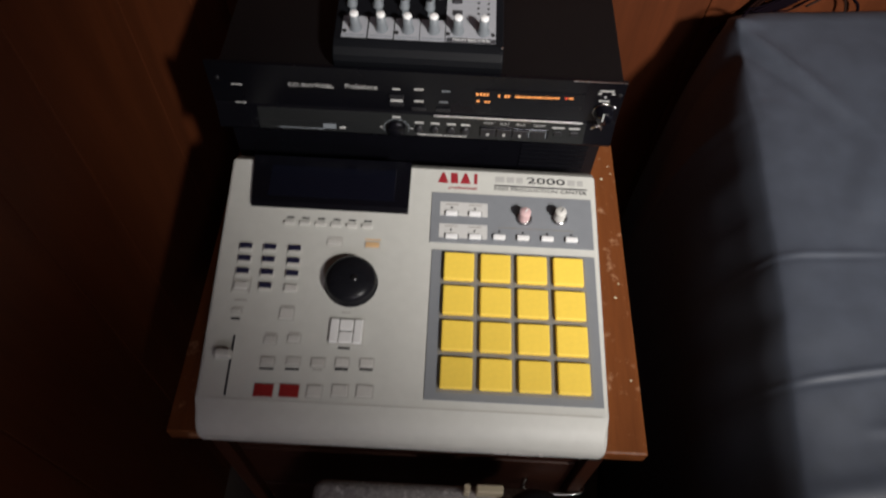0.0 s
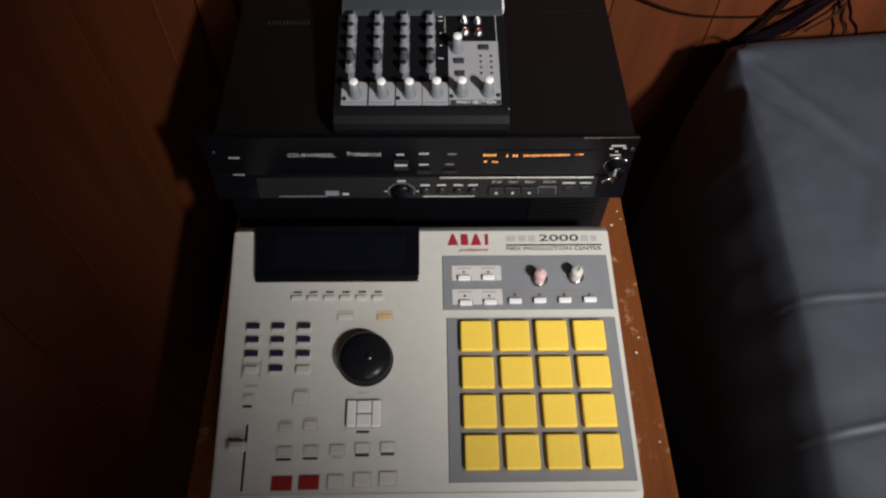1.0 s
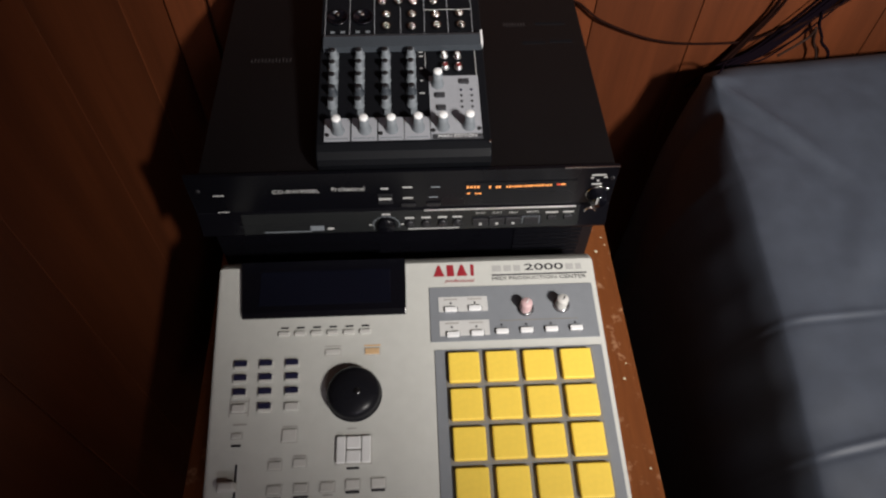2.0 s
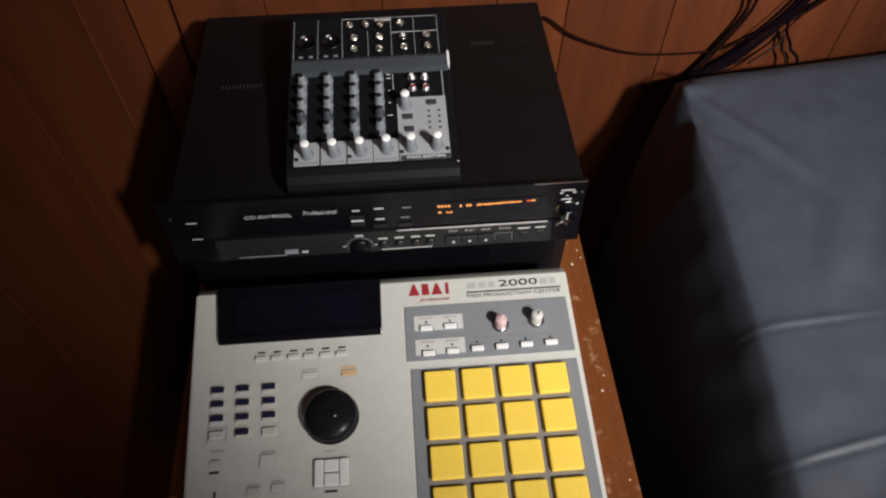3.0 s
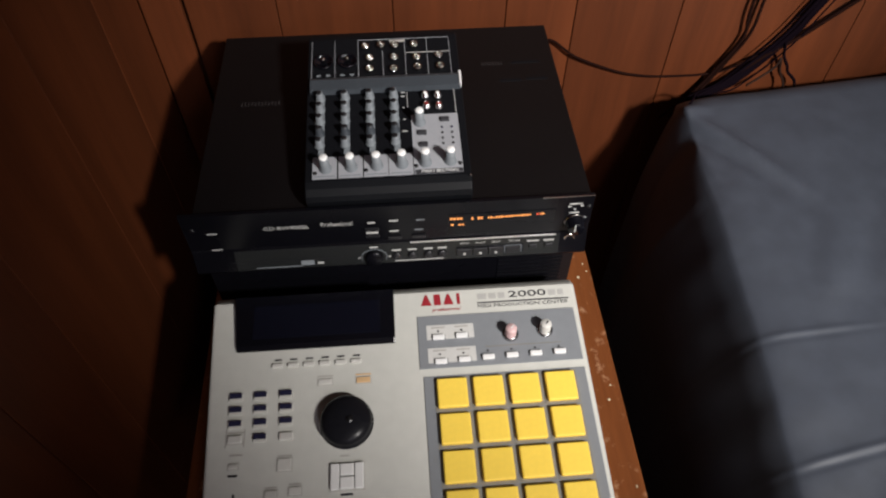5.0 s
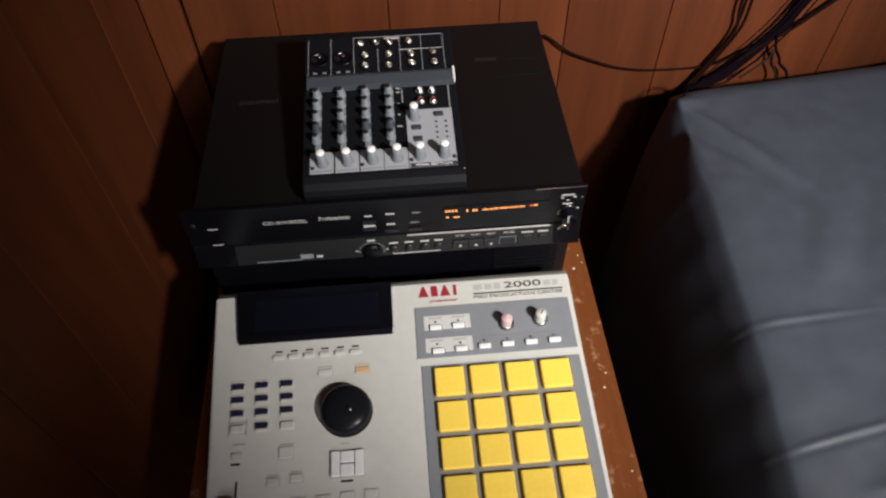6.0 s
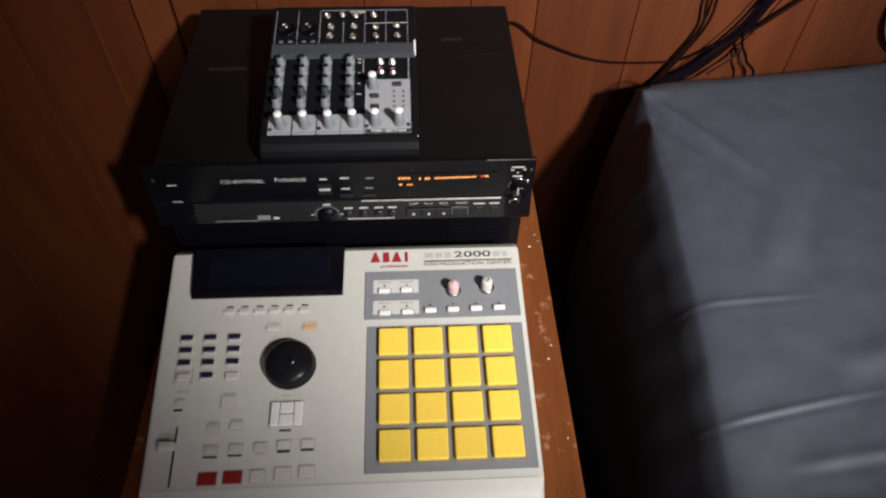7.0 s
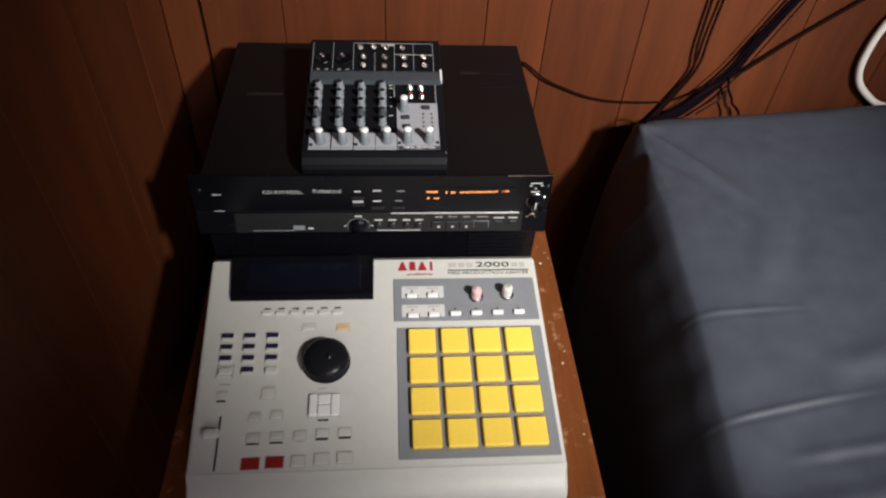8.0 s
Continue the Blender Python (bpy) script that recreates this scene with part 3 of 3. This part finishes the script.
bar("disc_logo", low_face(-1.065, 0.23, 0.006), 0.16, 0.07, KNOB_GREY, None, 0.004, "pale disc logo shape")
bar("legend", low_face(-0.905, 0.215, 0.006), 0.075, 0.03, PRINT)
bar("tray_gap", low_face(-1.3, 0.3, 0.004), 1.35, 0.008, BLACK, None, 0.006)
# jog knob with its scale
part("jog_knob", turned([(0.11, 0), (0.108, 0.06), (0.095, 0.075), (0, 0.075)], 32, "jog"), FACEPLATE, face, low_face(-0.235, 0.27, 0.0), "black jog knob")
for k in range(9):
    a = radians(190 - 25 * k)
    bar("scale_arc", low_face(-0.235 + 0.155 * math.cos(a), 0.27 + 0.145 * math.sin(a), 0.006) @ pose(0, 0, 0, 0, 0, math.degrees(a) - 90), 0.07, 0.0065, KNOB_GREY)
bar("legend", low_face(-0.235, 0.46, 0.006), 0.1, 0.022, PRINT)
for dx in (-0.19, 0.19):
    bar("scale_tick", low_face(-0.235 + dx, 0.265, 0.006), 0.034, 0.014, PRINT)
small_button = turned([(0.055, 0), (0.055, 0.03), (0.045, 0.04), (0, 0.04)], 20, "small_button")
for x in (0.045, 0.24, 0.44, 0.615):
    part("push_button", small_button, BLACK, face, low_face(x, 0.27))
    bar("legend", low_face(x, 0.38, 0.006), 0.11, 0.022, PRINT)
bar("bracket_line", low_face(0.33, 0.165, 0.006), 0.6, 0.012, PRINT)
bar("bracket_line", low_face(0.03, 0.19, 0.006), 0.012, 0.05, PRINT)
bar("bracket_line", low_face(0.63, 0.19, 0.006), 0.012, 0.05, PRINT)
# transport keys
part("transport_bed", rbox(0.84, 0.125, 0.01, 0.003), GLOSS, face, low_face(1.215, 0.285, 0.002))
for x, text in ((0.895, "STOP"), (1.093, "PLAY"), (1.29, "READY"), (1.508, "RECORD")):
    key = part("transport_key", rbox(0.185, 0.105, 0.03, 0.008), BLACK, face, low_face(x, 0.285, 0.008))
    part("lettering", writing(text, 0.026, 0.115 if text != "RECORD" else 0.14), PRINT, face, low_face(x - 0.055, 0.42, 0.006))
    if text != "RECORD":
        bar("key_symbol", low_face(x, 0.265, 0.04), 0.032, 0.03, PRINT, key)
for z in (0.226, 0.356):
    bar("key_frame", low_face(1.508, z, 0.012), 0.21, 0.007, KNOB_GREY)
for dx in (-0.105, 0.105):
    bar("key_frame", low_face(1.508 + dx, 0.285, 0.012), 0.007, 0.1, KNOB_GREY)
for x, w in ((1.757, 0.15), (1.957, 0.13)):
    part("push_button", rbox(0.1, 0.06, 0.03, 0.01), BLACK, face, low_face(x, 0.32))
    bar("legend", low_face(x, 0.415, 0.006), w, 0.02, PRINT)
# level knob and socket at the end
level = part("level_knob", turned([(0.12, 0), (0.125, 0.02), (0.105, 0.03), (0.1, 0.14), (0.085, 0.155), (0, 0.155)], 32, "level"), GLOSS, face, up_face(2.225, 0.74), "gloss black level knob")
# pale pointer and added metal ring stand in for glints on the knob
part("pointer", rbox(0.016, 0.12, 0.004), PRINT, level, up_face(2.2, 0.78, 0.155))
part("collar", turned([(0.13, 0), (0.132, 0.012), (0.124, 0.022), (0.11, 0.022)], 32, "collar"), NICKEL, level, up_face(2.225, 0.74), "dark metal ring")
part("phones_socket", turned([(0.085, 0), (0.085, 0.03), (0.06, 0.04), (0.045, 0.03), (0.045, 0.005), (0, 0.005)], 28, "socket"), NICKEL, face, up_face(2.2, 0.44), "metal-rimmed socket")
for x, z, w in ((2.2, 1.055, 0.16), (2.2, 0.9, 0.12), (2.13, 1.01, 0.04), (2.28, 1.015, 0.04), (2.2, 0.96, 0.03)):
    bar("legend", up_face(x, z), w, 0.02, PRINT)
for x, z in ((2.335, 0.8), (2.3, 0.62)):
    part("screw", turned([(0.03, 0), (0.028, 0.012), (0, 0.014)], 14, "screw"), CHROME, face, up_face(x, z))
for x, z in ((-2.3, 0.95), (-2.3, 0.42), (2.36, 1.0), (2.36, 0.45)):
    part("screw", turned([(0.03, 0), (0.028, 0.012), (0, 0.014)], 14, "screw"), BLACK, face, up_face(x, z))
# vent slots in the top, paler than the steel to imitate glints on edges
slot = rbox(0.012, 0.07, 0.006, 0.003)
for k in range(12):
    part("vent_slot", slot, SLOT, recorder, at(-1.89 + 0.044 * k, 2.4 + 0.012 * (k % 2), 1.118))
for k in range(8):
    part("vent_slot", slot, SLOT, recorder, at(1.37 + 0.038 * k, 3.04, 1.118))

for x, y, w in ((1.98, 3.05, 0.4), (2.08, 2.68, 0.3), (1.72, 2.66, 0.3)):
    part("vent_recess", rbox(w, 0.06, 0.006, 0.003), MIX_BODY, recorder, at(x, y, 1.117))

# ---- mixer ----
MSLOPE = 0.33 / 2.17
MIX_M = pose(0, 0.066, BASE_Z + 0.142, math.degrees(math.atan(MSLOPE)), 0, 0)


def mix(x, y, h=0.0, rz=0.0):
    """A pose on the mixer's sloping panel, in decimetres."""
    return MIX_M @ pose(x * U, (y - 0.66) * U * math.hypot(1, MSLOPE), h * U, 0, 0, rz)


mixer = thing("audio_mixer", at(0, 1.7, 1.12), "small black and grey audio mixer on the disc recorder", "mixer")
part("body", extruded([(0.5, 1.15), (0.48, 1.24), (0.5, 1.31), (0.56, 1.375), (0.64, 1.41), (2.85, 1.745), (2.92, 1.74), (2.93, 1.15)], -0.945, 0.975, 0.02, "mixer_body"), MIX_BODY, mixer, SHIFT)
for x, y in ((-0.8, 0.7), (0.8, 0.7), (-0.8, 2.7), (0.8, 2.7)):
    part("foot", turned([(0.08, 0), (0.08, 0.03)], 16, "foot"), BLACK, mixer, at(x, y, 1.12))
part("ridge", extruded([(1.93, 0.0), (1.95, 0.07), (2.1, 0.085), (2.15, 0.06), (2.16, 0.0)], -0.9, 0.955, 0.01, "ridge"), MIX_BLUE, mixer, MIX_M @ pose(0, -0.066, 0), "raised blue-grey bar")
# tip painted white in place of the lamp's reflection on metal
part("ridge_tip", rbox(0.026, 0.2, 0.095, 0.006), KNOB_WHITE, mixer, mix(0.955, 2.045, 0), "white end cap standing in for a glint")
# grey print areas
for x in (-0.712, -0.414, -0.12, 0.168):
    area = part("print_area", rbox(0.28, 0.31, 0.004), MIX_GREY, mixer, mix(x, 0.82, 0.0), "light grey channel field")
    bar("legend", mix(x, 0.7, 0.004), 0.24, 0.012, KNOB_GREY, area)
main_area = part("print_area", rbox(0.565, 0.88, 0.004), MIX_GREY, mixer, mix(0.6, 1.105, 0.0), "light grey main field")
bar("title_bar", mix(0.605, 0.7, 0.004), 0.55, 0.06, INK, main_area)
part("lettering", writing("MAIN SECTION", 0.035, 0.42), LABEL_WHITE, main_area, mix(0.4, 0.684, 0.007))
for x, y in ((-0.82, 0.75), (-0.235, 0.758), (0.345, 0.781), (0.853, 0.794)):
    part("screw", turned([(0.025, 0), (0.022, 0.012), (0, 0.012)], 12, "screw"), BLACK, mixer, mix(x, y, 0.004))
# level knobs with white caps
stem = turned([(0.075, 0), (0.072, 0.02), (0.055, 0.06), (0.05, 0.215), (0, 0.215)], 24, "stem")
cap = turned([(0.05, 0), (0.048, 0.012), (0.04, 0.02), (0, 0.023)], 24, "cap")
for x, y in ((-0.69, 0.79), (-0.395, 0.795), (-0.1, 0.795), (0.192, 0.805), (0.463, 0.81), (0.752, 0.815), (0.428, 1.405)):
    knob = part("level_knob", stem, KNOB_GREY, mixer, mix(x - 0.012, y + 0.018, 0.0))
    part("cap", cap, KNOB_WHITE, knob, mix(x - 0.012, y + 0.018, 0.213), "white cap")
# channel pots
pot = turned([(0.062, 0), (0.06, 0.02), (0.045, 0.03), (0.042, 0.115), (0.035, 0.125), (0, 0.125)], 20, "pot")
mark = rbox(0.012, 0.05, 0.003)
for x in (-0.775, -0.475, -0.175, 0.118):
    for k, y in enumerate((1.845, 1.675, 1.495, 1.318, 1.145)):
        knob = part("channel_knob", pot, (KNOB_GREY, KNOB_GREY, KNOB_GREY, MIX_BLUE, KNOB_GREY)[k], mixer, mix(x, y, 0.0))
        part("pointer", mark, INK if k != 3 else LABEL_WHITE, knob, mix(x, y, 0.125, (0, 30, -40, 15, -20)[k]))
        part("cap", turned([(0.034, 0), (0.03, 0.006), (0, 0.006)], 16, "pot_cap"), BLACK, knob, mix(x - 0.004, y, 0.126))
    part("channel_stripe", rbox(0.07, 0.95, 0.003), KNOB_GREY, mixer, mix(x + 0.02, 1.48, 0.0), "grey stripe behind the knobs")
for y, w in ((1.9, 0.05), (1.84, 0.05), (1.66, 0.03), (1.48, 0.03), (1.3, 0.06)):
    bar("legend", mix(0.235, y), w, 0.014, PRINT, mixer)
bar("divider", mix(0.285, 1.78), 0.008, 0.24, PRINT, mixer)
bar("divider", mix(0.868, 1.72), 0.008, 0.4, PRINT, mixer)
# sockets
ring = turned([(0.056, 0), (0.056, 0.015), (0.052, 0.035), (0.044, 0.046), (0.036, 0.044), (0.031, 0.03), (0.028, 0.004), (0, 0.004)], 20, "nut")
for x, y in ((-0.21, 2.69), (-0.012, 2.7), (0.165, 2.69), (0.415, 2.69), (-0.158, 2.48), (-0.162, 2.3), (0.149, 2.48), (0.141, 2.285), (0.437, 2.465), (0.444, 2.3), (0.721, 2.485), (0.73, 2.3)):
    socket = part("jack_socket", ring, NICKEL, mixer, mix(x, y, 0.0), "chrome jack socket")
    part("hole", turned([(0.026, 0), (0, 0.001)], 12, "hole"), INK, socket, mix(x, y, 0.008))
for x, y in ((-0.743, 2.46), (-0.445, 2.46)):
    xlr = part("microphone_socket", turned([(0.125, 0), (0.125, 0.02), (0.115, 0.025), (0.1, 0.015), (0.1, 0.004), (0, 0.004)], 28, "xlr"), GLOSS, mixer, mix(x, y, 0.0), "round black microphone socket")
    part("latch", turned([(0.03, 0), (0.028, 0.03), (0.02, 0.046), (0.009, 0.053), (0, 0.054)], 16, "latch"), NICKEL, xlr, mix(x, y + 0.02, 0.004), "bright metal latch")
    for dx in (-0.06, 0.06):
        bar("legend", mix(x + dx, 2.23), 0.05, 0.03, KNOB_GREY, mixer)
for x, y, m in ((0.508, 1.82, KNOB_WHITE), (0.662, 1.81, KNOB_WHITE), (0.515, 1.655, RED), (0.667, 1.645, RED)):
    rca = part("phono_socket", turned([(0.05, 0), (0.05, 0.03), (0.034, 0.035), (0.034, 0.075), (0.024, 0.075), (0.022, 0.01), (0, 0.01)], 20, "phono"), CHROME, mixer, mix(x, y, 0.0), "chrome phono socket")
    part("insulator", turned([(0.024, 0), (0.024, 0.03), (0, 0.03)], 16, "insulator"), m, rca, mix(x, y, 0.04), "white insert" if m == KNOB_WHITE else "red insert")
for x in (-0.892, -0.6, -0.305, 0.008, 0.294, 0.576, 0.866):
    bar("divider", mix(x, 2.5 if x != 0.008 else 2.4), 0.006, 0.63 if x != 0.008 else 0.42, MIX_GREY, mixer)
bar("divider", mix(0.28, 2.815), 1.17, 0.006, MIX_GREY, mixer)
bar("divider", mix(0.58, 2.565), 0.57, 0.008, PRINT, mixer)
bar("title_bar", mix(0.2, 2.78), 0.2, 0.035, FAINT, mixer)
for x, y, w in ((0.436, 1.255, 0.11), (0.719, 1.445, 0.11), (0.446, 1.08, 0.1)):
    part("push_button", rbox(w, 0.065, 0.03, 0.008), INK, main_area, mix(x, y, 0.004), "black push button")
led = turned([(0.014, 0), (0.014, 0.01), (0, 0.014)], 10, "led")
for k in range(4):
    for x in (0.68, 0.797):
        part("level_led", led, INK if k < 3 else NAVY, main_area, mix(x, 1.09 + 0.08 * k, 0.004))
# chrome dot added to give the glint at the front corner
part("glint_stud", turned([(0.016, 0), (0.016, 0.01), (0, 0.014)], 12, "glint"), CHROME, mixer, mix(0.958, 0.62, 0.0))

# ---- covered case ----
def lerp(v, pts):
    for (a, p), (b, q) in zip(pts, pts[1:]):
        if v <= b:
            return p + (q - p) * min(max((v - a) / (b - a), 0), 1)
    return pts[-1][1]


def bump_line(x, y, x0, y0, x1, y1, wide, high):
    """A soft crease along a line, fading at its ends."""
    dx, dy = x1 - x0, y1 - y0
    ll = math.hypot(dx, dy)
    s, o = ((x - x0) * dx + (y - y0) * dy) / ll, (-(x - x0) * dy + (y - y0) * dx) / ll
    fade = min(max(s / (0.25 * ll) + 0.3, 0), 1) * min(max((ll - s) / (0.5 * ll), 0), 1)
    return high * fade * (math.exp(-((o / wide) ** 2)) - 0.6 * math.exp(-(((o + 1.6 * wide) / wide) ** 2)))


def cover_top(x, y):
    z = -0.13 - 0.074 * (3.4 - y) + 0.02 * (x - 4.5)
    z += bump_line(x, y, 4.4, -2.33, 6.9, -1.93, 0.04, 0.021) + bump_line(x, y, 4.5, -0.7, 6.4, -0.6, 0.042, 0.014)
    z += bump_line(x, y, 4.5, 3.45, 6.3, 1.2, 0.12, 0.075) + bump_line(x, y, 5.6, -0.4, 6.6, 1.6, 0.25, 0.05)
    z += bump_line(x, y, 5.2, -2.85, 7.5, -2.6, 0.08, 0.02) + bump_line(x, y, 4.3, -3.6, 7.0, -3.2, 0.16, 0.045) + bump_line(x, y, 6.2, -1.6, 8.4, -1.2, 0.2, 0.04)
    z += bump_line(x, y, 4.65, 3.0, 4.85, 1.6, 0.06, 0.02)
    z += 0.075 * noise.noise(Vector((x * 0.45, y * 0.45, 3))) + 0.014 * noise.noise(Vector((x * 2.2, y * 2.2, 7)))
    return z


def cover_left(y):
    return lerp(y, ((-8, 4.2), (-4, 4.38), (-2.4, 4.47), (-0.6, 4.62), (1.5, 4.7), (3.3, 4.66), (5, 4.6))) + 0.05 * noise.noise(Vector((y * 1.3, 1, 5)))


def cover_mesh(first, last_col, name):
    bm = bmesh.new()
    rows = []
    ny = 420
    for j in range(ny + 1):
        v = j / ny
        row = []
        y = -8 + v * 11.75
        back = 0.0
        if y > 3.25:
            back = ((y - 3.25) / 0.5) ** 2 * 0.5
        curl = 0.08 * math.exp(-(((y - 2.8) / 0.4) ** 2))
        xl = cover_left(y) + 0.25 * back + curl
        side = [(-0.78, -7.2), (-0.74, -4.5), (-0.7, -2.6), (-0.66, -1.8), (-0.58, -1.35), (-0.48, -1.02), (-0.39, -0.78), (-0.315, -0.6), (-0.26, -0.46), (-0.22, -0.36), (-0.18, -0.27), (-0.125, -0.17), (-0.07, -0.085), (-0.028, -0.03)]
        steep = 1 - 0.6 * min(max((y - 1.7) / 1.2, 0), 1)
        for k, (ox, oz) in enumerate(side):
            w = 0.06 * noise.noise(Vector((y * 0.7, oz * 0.5, 11))) * min(1, abs(oz))
            row.append((xl - curl * (1 - math.exp(1.6 * oz)) + ox * steep + w, y, max(cover_top(xl, y) + oz - 0.07 - back, -7.3)))
        for k in range(81):
            x = xl + (k / 80) ** 1.35 * (15 - xl)
            yy = y + (0.09 * min(x - xl, 6) if y > 2.6 else 0.09 * min(x - xl, 6) * min(max((y + 1) / 3.6, 0), 1))
            # rounds the edge and lifts the corner, shaped to fit the camera's view
            worn = 0.08 * math.exp(-(x - xl) / 0.17) - 0.09 * math.exp(-(((x - 4.75) / 0.22) ** 2 + ((yy - 3.3) / 0.16) ** 2))
            row.append((x, min(yy, 4.42), cover_top(x, min(yy, 4.42)) - back * 0.5 - worn))
        rows.append([bm.verts.new((a * U, b * U, c * U)) for a, b, c in row[first:last_col]])
    last = [bm.verts.new((v.co.x, min(v.co.y + 0.004, 0.444), -0.73)) for v in rows[-1]]
    rows.append(last)
    for a, b in zip(rows, rows[1:]):
        for k in range(len(a) - 1):
            bm.faces.new((a[k], a[k + 1], b[k + 1], b[k]))
    me = mesh_of(bm, name, True)
    return me


case = thing("covered_case", pose(0.9, -0.2, 0), "large box under a creased dark grey nylon cover", "covered box")
sheet = part("cover", cover_mesh(0, 94, "cover"), CLOTH, case, SHIFT, "creased dark grey nylon cover reaching the floor")
mod = sheet.modifiers.new("thick", "SOLIDIFY")
mod.thickness, mod.offset = 0.003, -1
part("box", rbox(8.2, 9.0, 5.9, 0.3, 3), BLACK, case, pose(0.97, -0.22, 0.02), "dark box under the cover")

# ---- stool in front of the cabinet ----
stool = thing("stool", pose(0, -0.55, 0), "low stool with speckled grey fabric seat before the cabinet", "stool")
part("seat", rbox(3.0, 4.2, 0.7, 0.16, 5), SPECKLE, stool, pose(0.044, -0.532, 0.447), "speckled grey fabric seat")
for x in (-0.12, 0.14):
    for y in (-0.73, -0.36):
        part("leg", turned([(0.14, 0), (0.18, 4.5)], 16, "leg"), BLACK, stool, pose(x, y, 0))
for x, w in ((0.09, 0.08), (0.118, 0.33)):
    solo("plug_block", rbox(w, 0.1, 0.24, 0.02), CREAM, pose(x - 0.004, -0.333, 0.5165), "small cream plastic block on the stool", "plastic block", "cream blocks")
solo("cushion", turned([(0, 0), (0.3, 0.02), (0.42, 0.12), (0.42, 0.22), (0.3, 0.32), (0, 0.34)], 32, "cushion"), BLACK, pose(0.17, -0.372, 0.5165), "round black padded ear cushion on the stool", "ear cushion")


# ---- cables on the wall ----
def cord(points, r, material, label, name="cable"):
    waver = lambda x, z, s: 0.045 * noise.noise(Vector((x * 2.3, z * 2.3, s + 40 * r)))  # noqa: E731
    return solo(name, tube([((x + waver(x, z, 1)) * U, y * U, BASE_Z + (z + waver(x, z, 9)) * U) for x, y, z in points], r, "cable"), material, Matrix.Identity(4), label, "cable", "cables along the wall")


cord([(2.2, 3.9, 0.7), (2.64, 4.36, 0.52), (3.11, 4.38, 0.15), (3.76, 4.4, -0.15), (4.19, 4.4, -0.27), (4.66, 4.4, -0.32), (5.38, 4.4, -0.31), (5.78, 4.38, -0.22), (6.3, 4.36, 0.1)], 0.002, CABLE_BROWN, "thin dark brown cable drooping along the panelled wall")
cord([(5.75, 4.4, 3.0), (5.76, 4.38, 1.0), (5.82, 4.37, 0.42), (5.54, 4.36, -0.2), (5.2, 4.3, -0.75), (4.95, 4.0, -0.9)], 0.0028, CABLE_BROWN, "dark brown cable hanging down the panelled wall")
for k, (dx, dz, r) in enumerate(((0, 0, 0.005), (0.08, 0.03, 0.004), (-0.08, 0.05, 0.0045), (0.04, -0.06, 0.0035), (-0.2, 0.02, 0.002), (0.16, -0.1, 0.002), (-0.13, -0.08, 0.0025), (0.02, 0.08, 0.004), (0.05, 0.05, 0.003))):
    cord([(7.6 + dx, 4.36, 2.6), (6.86 + dx, 4.35, 1.0 + dz), (6.6 + dx, 4.34, 0.45 + dz), (6.22 + dx, 4.33, -0.1 + dz), (5.83 + dx, 4.28, -0.46 + dz), (5.4 + 1.4 * dx, 4.22, -0.66), (5.1 + 2 * dx, 4.1, -1.0)], 0.65 * r, CABLE, "black cable in a slanting bundle against the wall")
cord([(9.0, 4.4, 2.25), (7.6, 4.39, 1.08), (6.83, 4.36, 0.42), (6.3, 4.33, 0.05), (5.7, 4.3, -0.5), (5.3, 4.2, -0.9)], 0.0033, CABLE_BROWN, "dark brown cable slanting across the panelled wall")
for dx, r in ((0.07, 0.0026),):
    cord([(5.95 + dx, 4.4, 3.0), (5.86 + dx, 4.38, 1.2), (5.84 + dx, 4.37, 0.5), (5.6 + dx, 4.36, -0.1), (5.3 + 0.6 * dx, 4.3, -0.6), (5.0, 4.1, -0.9)], r, CABLE_BROWN, "dark brown cable hanging down the panelled wall")
cord([(5.3, 4.1, -0.6), (5.1, 3.85, -0.3), (4.97, 3.68, -0.16), (4.88, 3.52, -0.12), (4.8, 3.42, -0.15)], 0.0018, CABLE, "thin black cable end lying over the nylon cover")
cord([(6.55, 4.3, 0.3), (6.62, 4.32, 0.05), (6.8, 4.33, -0.16), (6.86, 4.33, -0.3), (7.02, 4.3, -0.5), (7.05, 4.2, -0.8)], 0.0025, CABLE, "thin black cable kinked at the bundle")
cord([(6.16, 4.25, -0.5), (6.4, 4.27, -0.3), (6.57, 4.3, -0.13), (6.6, 4.32, 0.0), (6.7, 4.32, -0.25), (6.83, 4.3, -0.48), (6.9, 4.2, -0.8)], 0.002, CABLE_GREY, "thin pale cable end beside the bundle")
cord([(9.66, 4.38, 2.3), (9.13, 4.36, 1.5), (9.0, 4.35, 0.72), (9.18, 4.35, 0.25), (9.5, 4.35, -0.1), (9.9, 4.35, -0.32), (10.6, 4.33, -0.4)], 0.007, CABLE_WHITE, "thick white cable looped on the wall", "white_cable")

# ---- wall boards ----
def board(w, gap=0.012, name="board"):
    return rbox(w - gap, 0.12, 23.98, 0.012, 2, name=name)


edges = [-3.55, -2.955, -1.57, 0.16, 1.905, 3.005, 4.70, 7.7, 9.5, 10.9, 12.6, 14.0, 15.6, 17.2, 19.0, 21.0, 23.0, 25.0, 27.0, 29.0, 31.0, 33.0, 33.9]
for a, b in zip(edges, edges[1:]):
    gap = 0.05 if abs(a + 2.955) < 0.01 else 0.0
    part("board", board(b - a - gap), PANEL_WOOD, wall_back, pose((a + b + gap) / 2 * U, WALL_Y + 0.006, 0.001))
edges = [4.48, 3.1, 1.2, -0.75, -1.9, -3.6, -4.9, -6.7, -8.5, -10.0, -12, -14, -16, -18, -20, -22, -24, -26, -28, -30, -32, -34, -36, -38, -40.2]
for a, b in zip(edges, edges[1:]):
    part("board", board(a - b, 0.006), PANEL_WOOD, wall_left, pose(WALL_X - 0.006, (a + b) / 2 * U, 0.001, 0, 0, 90))
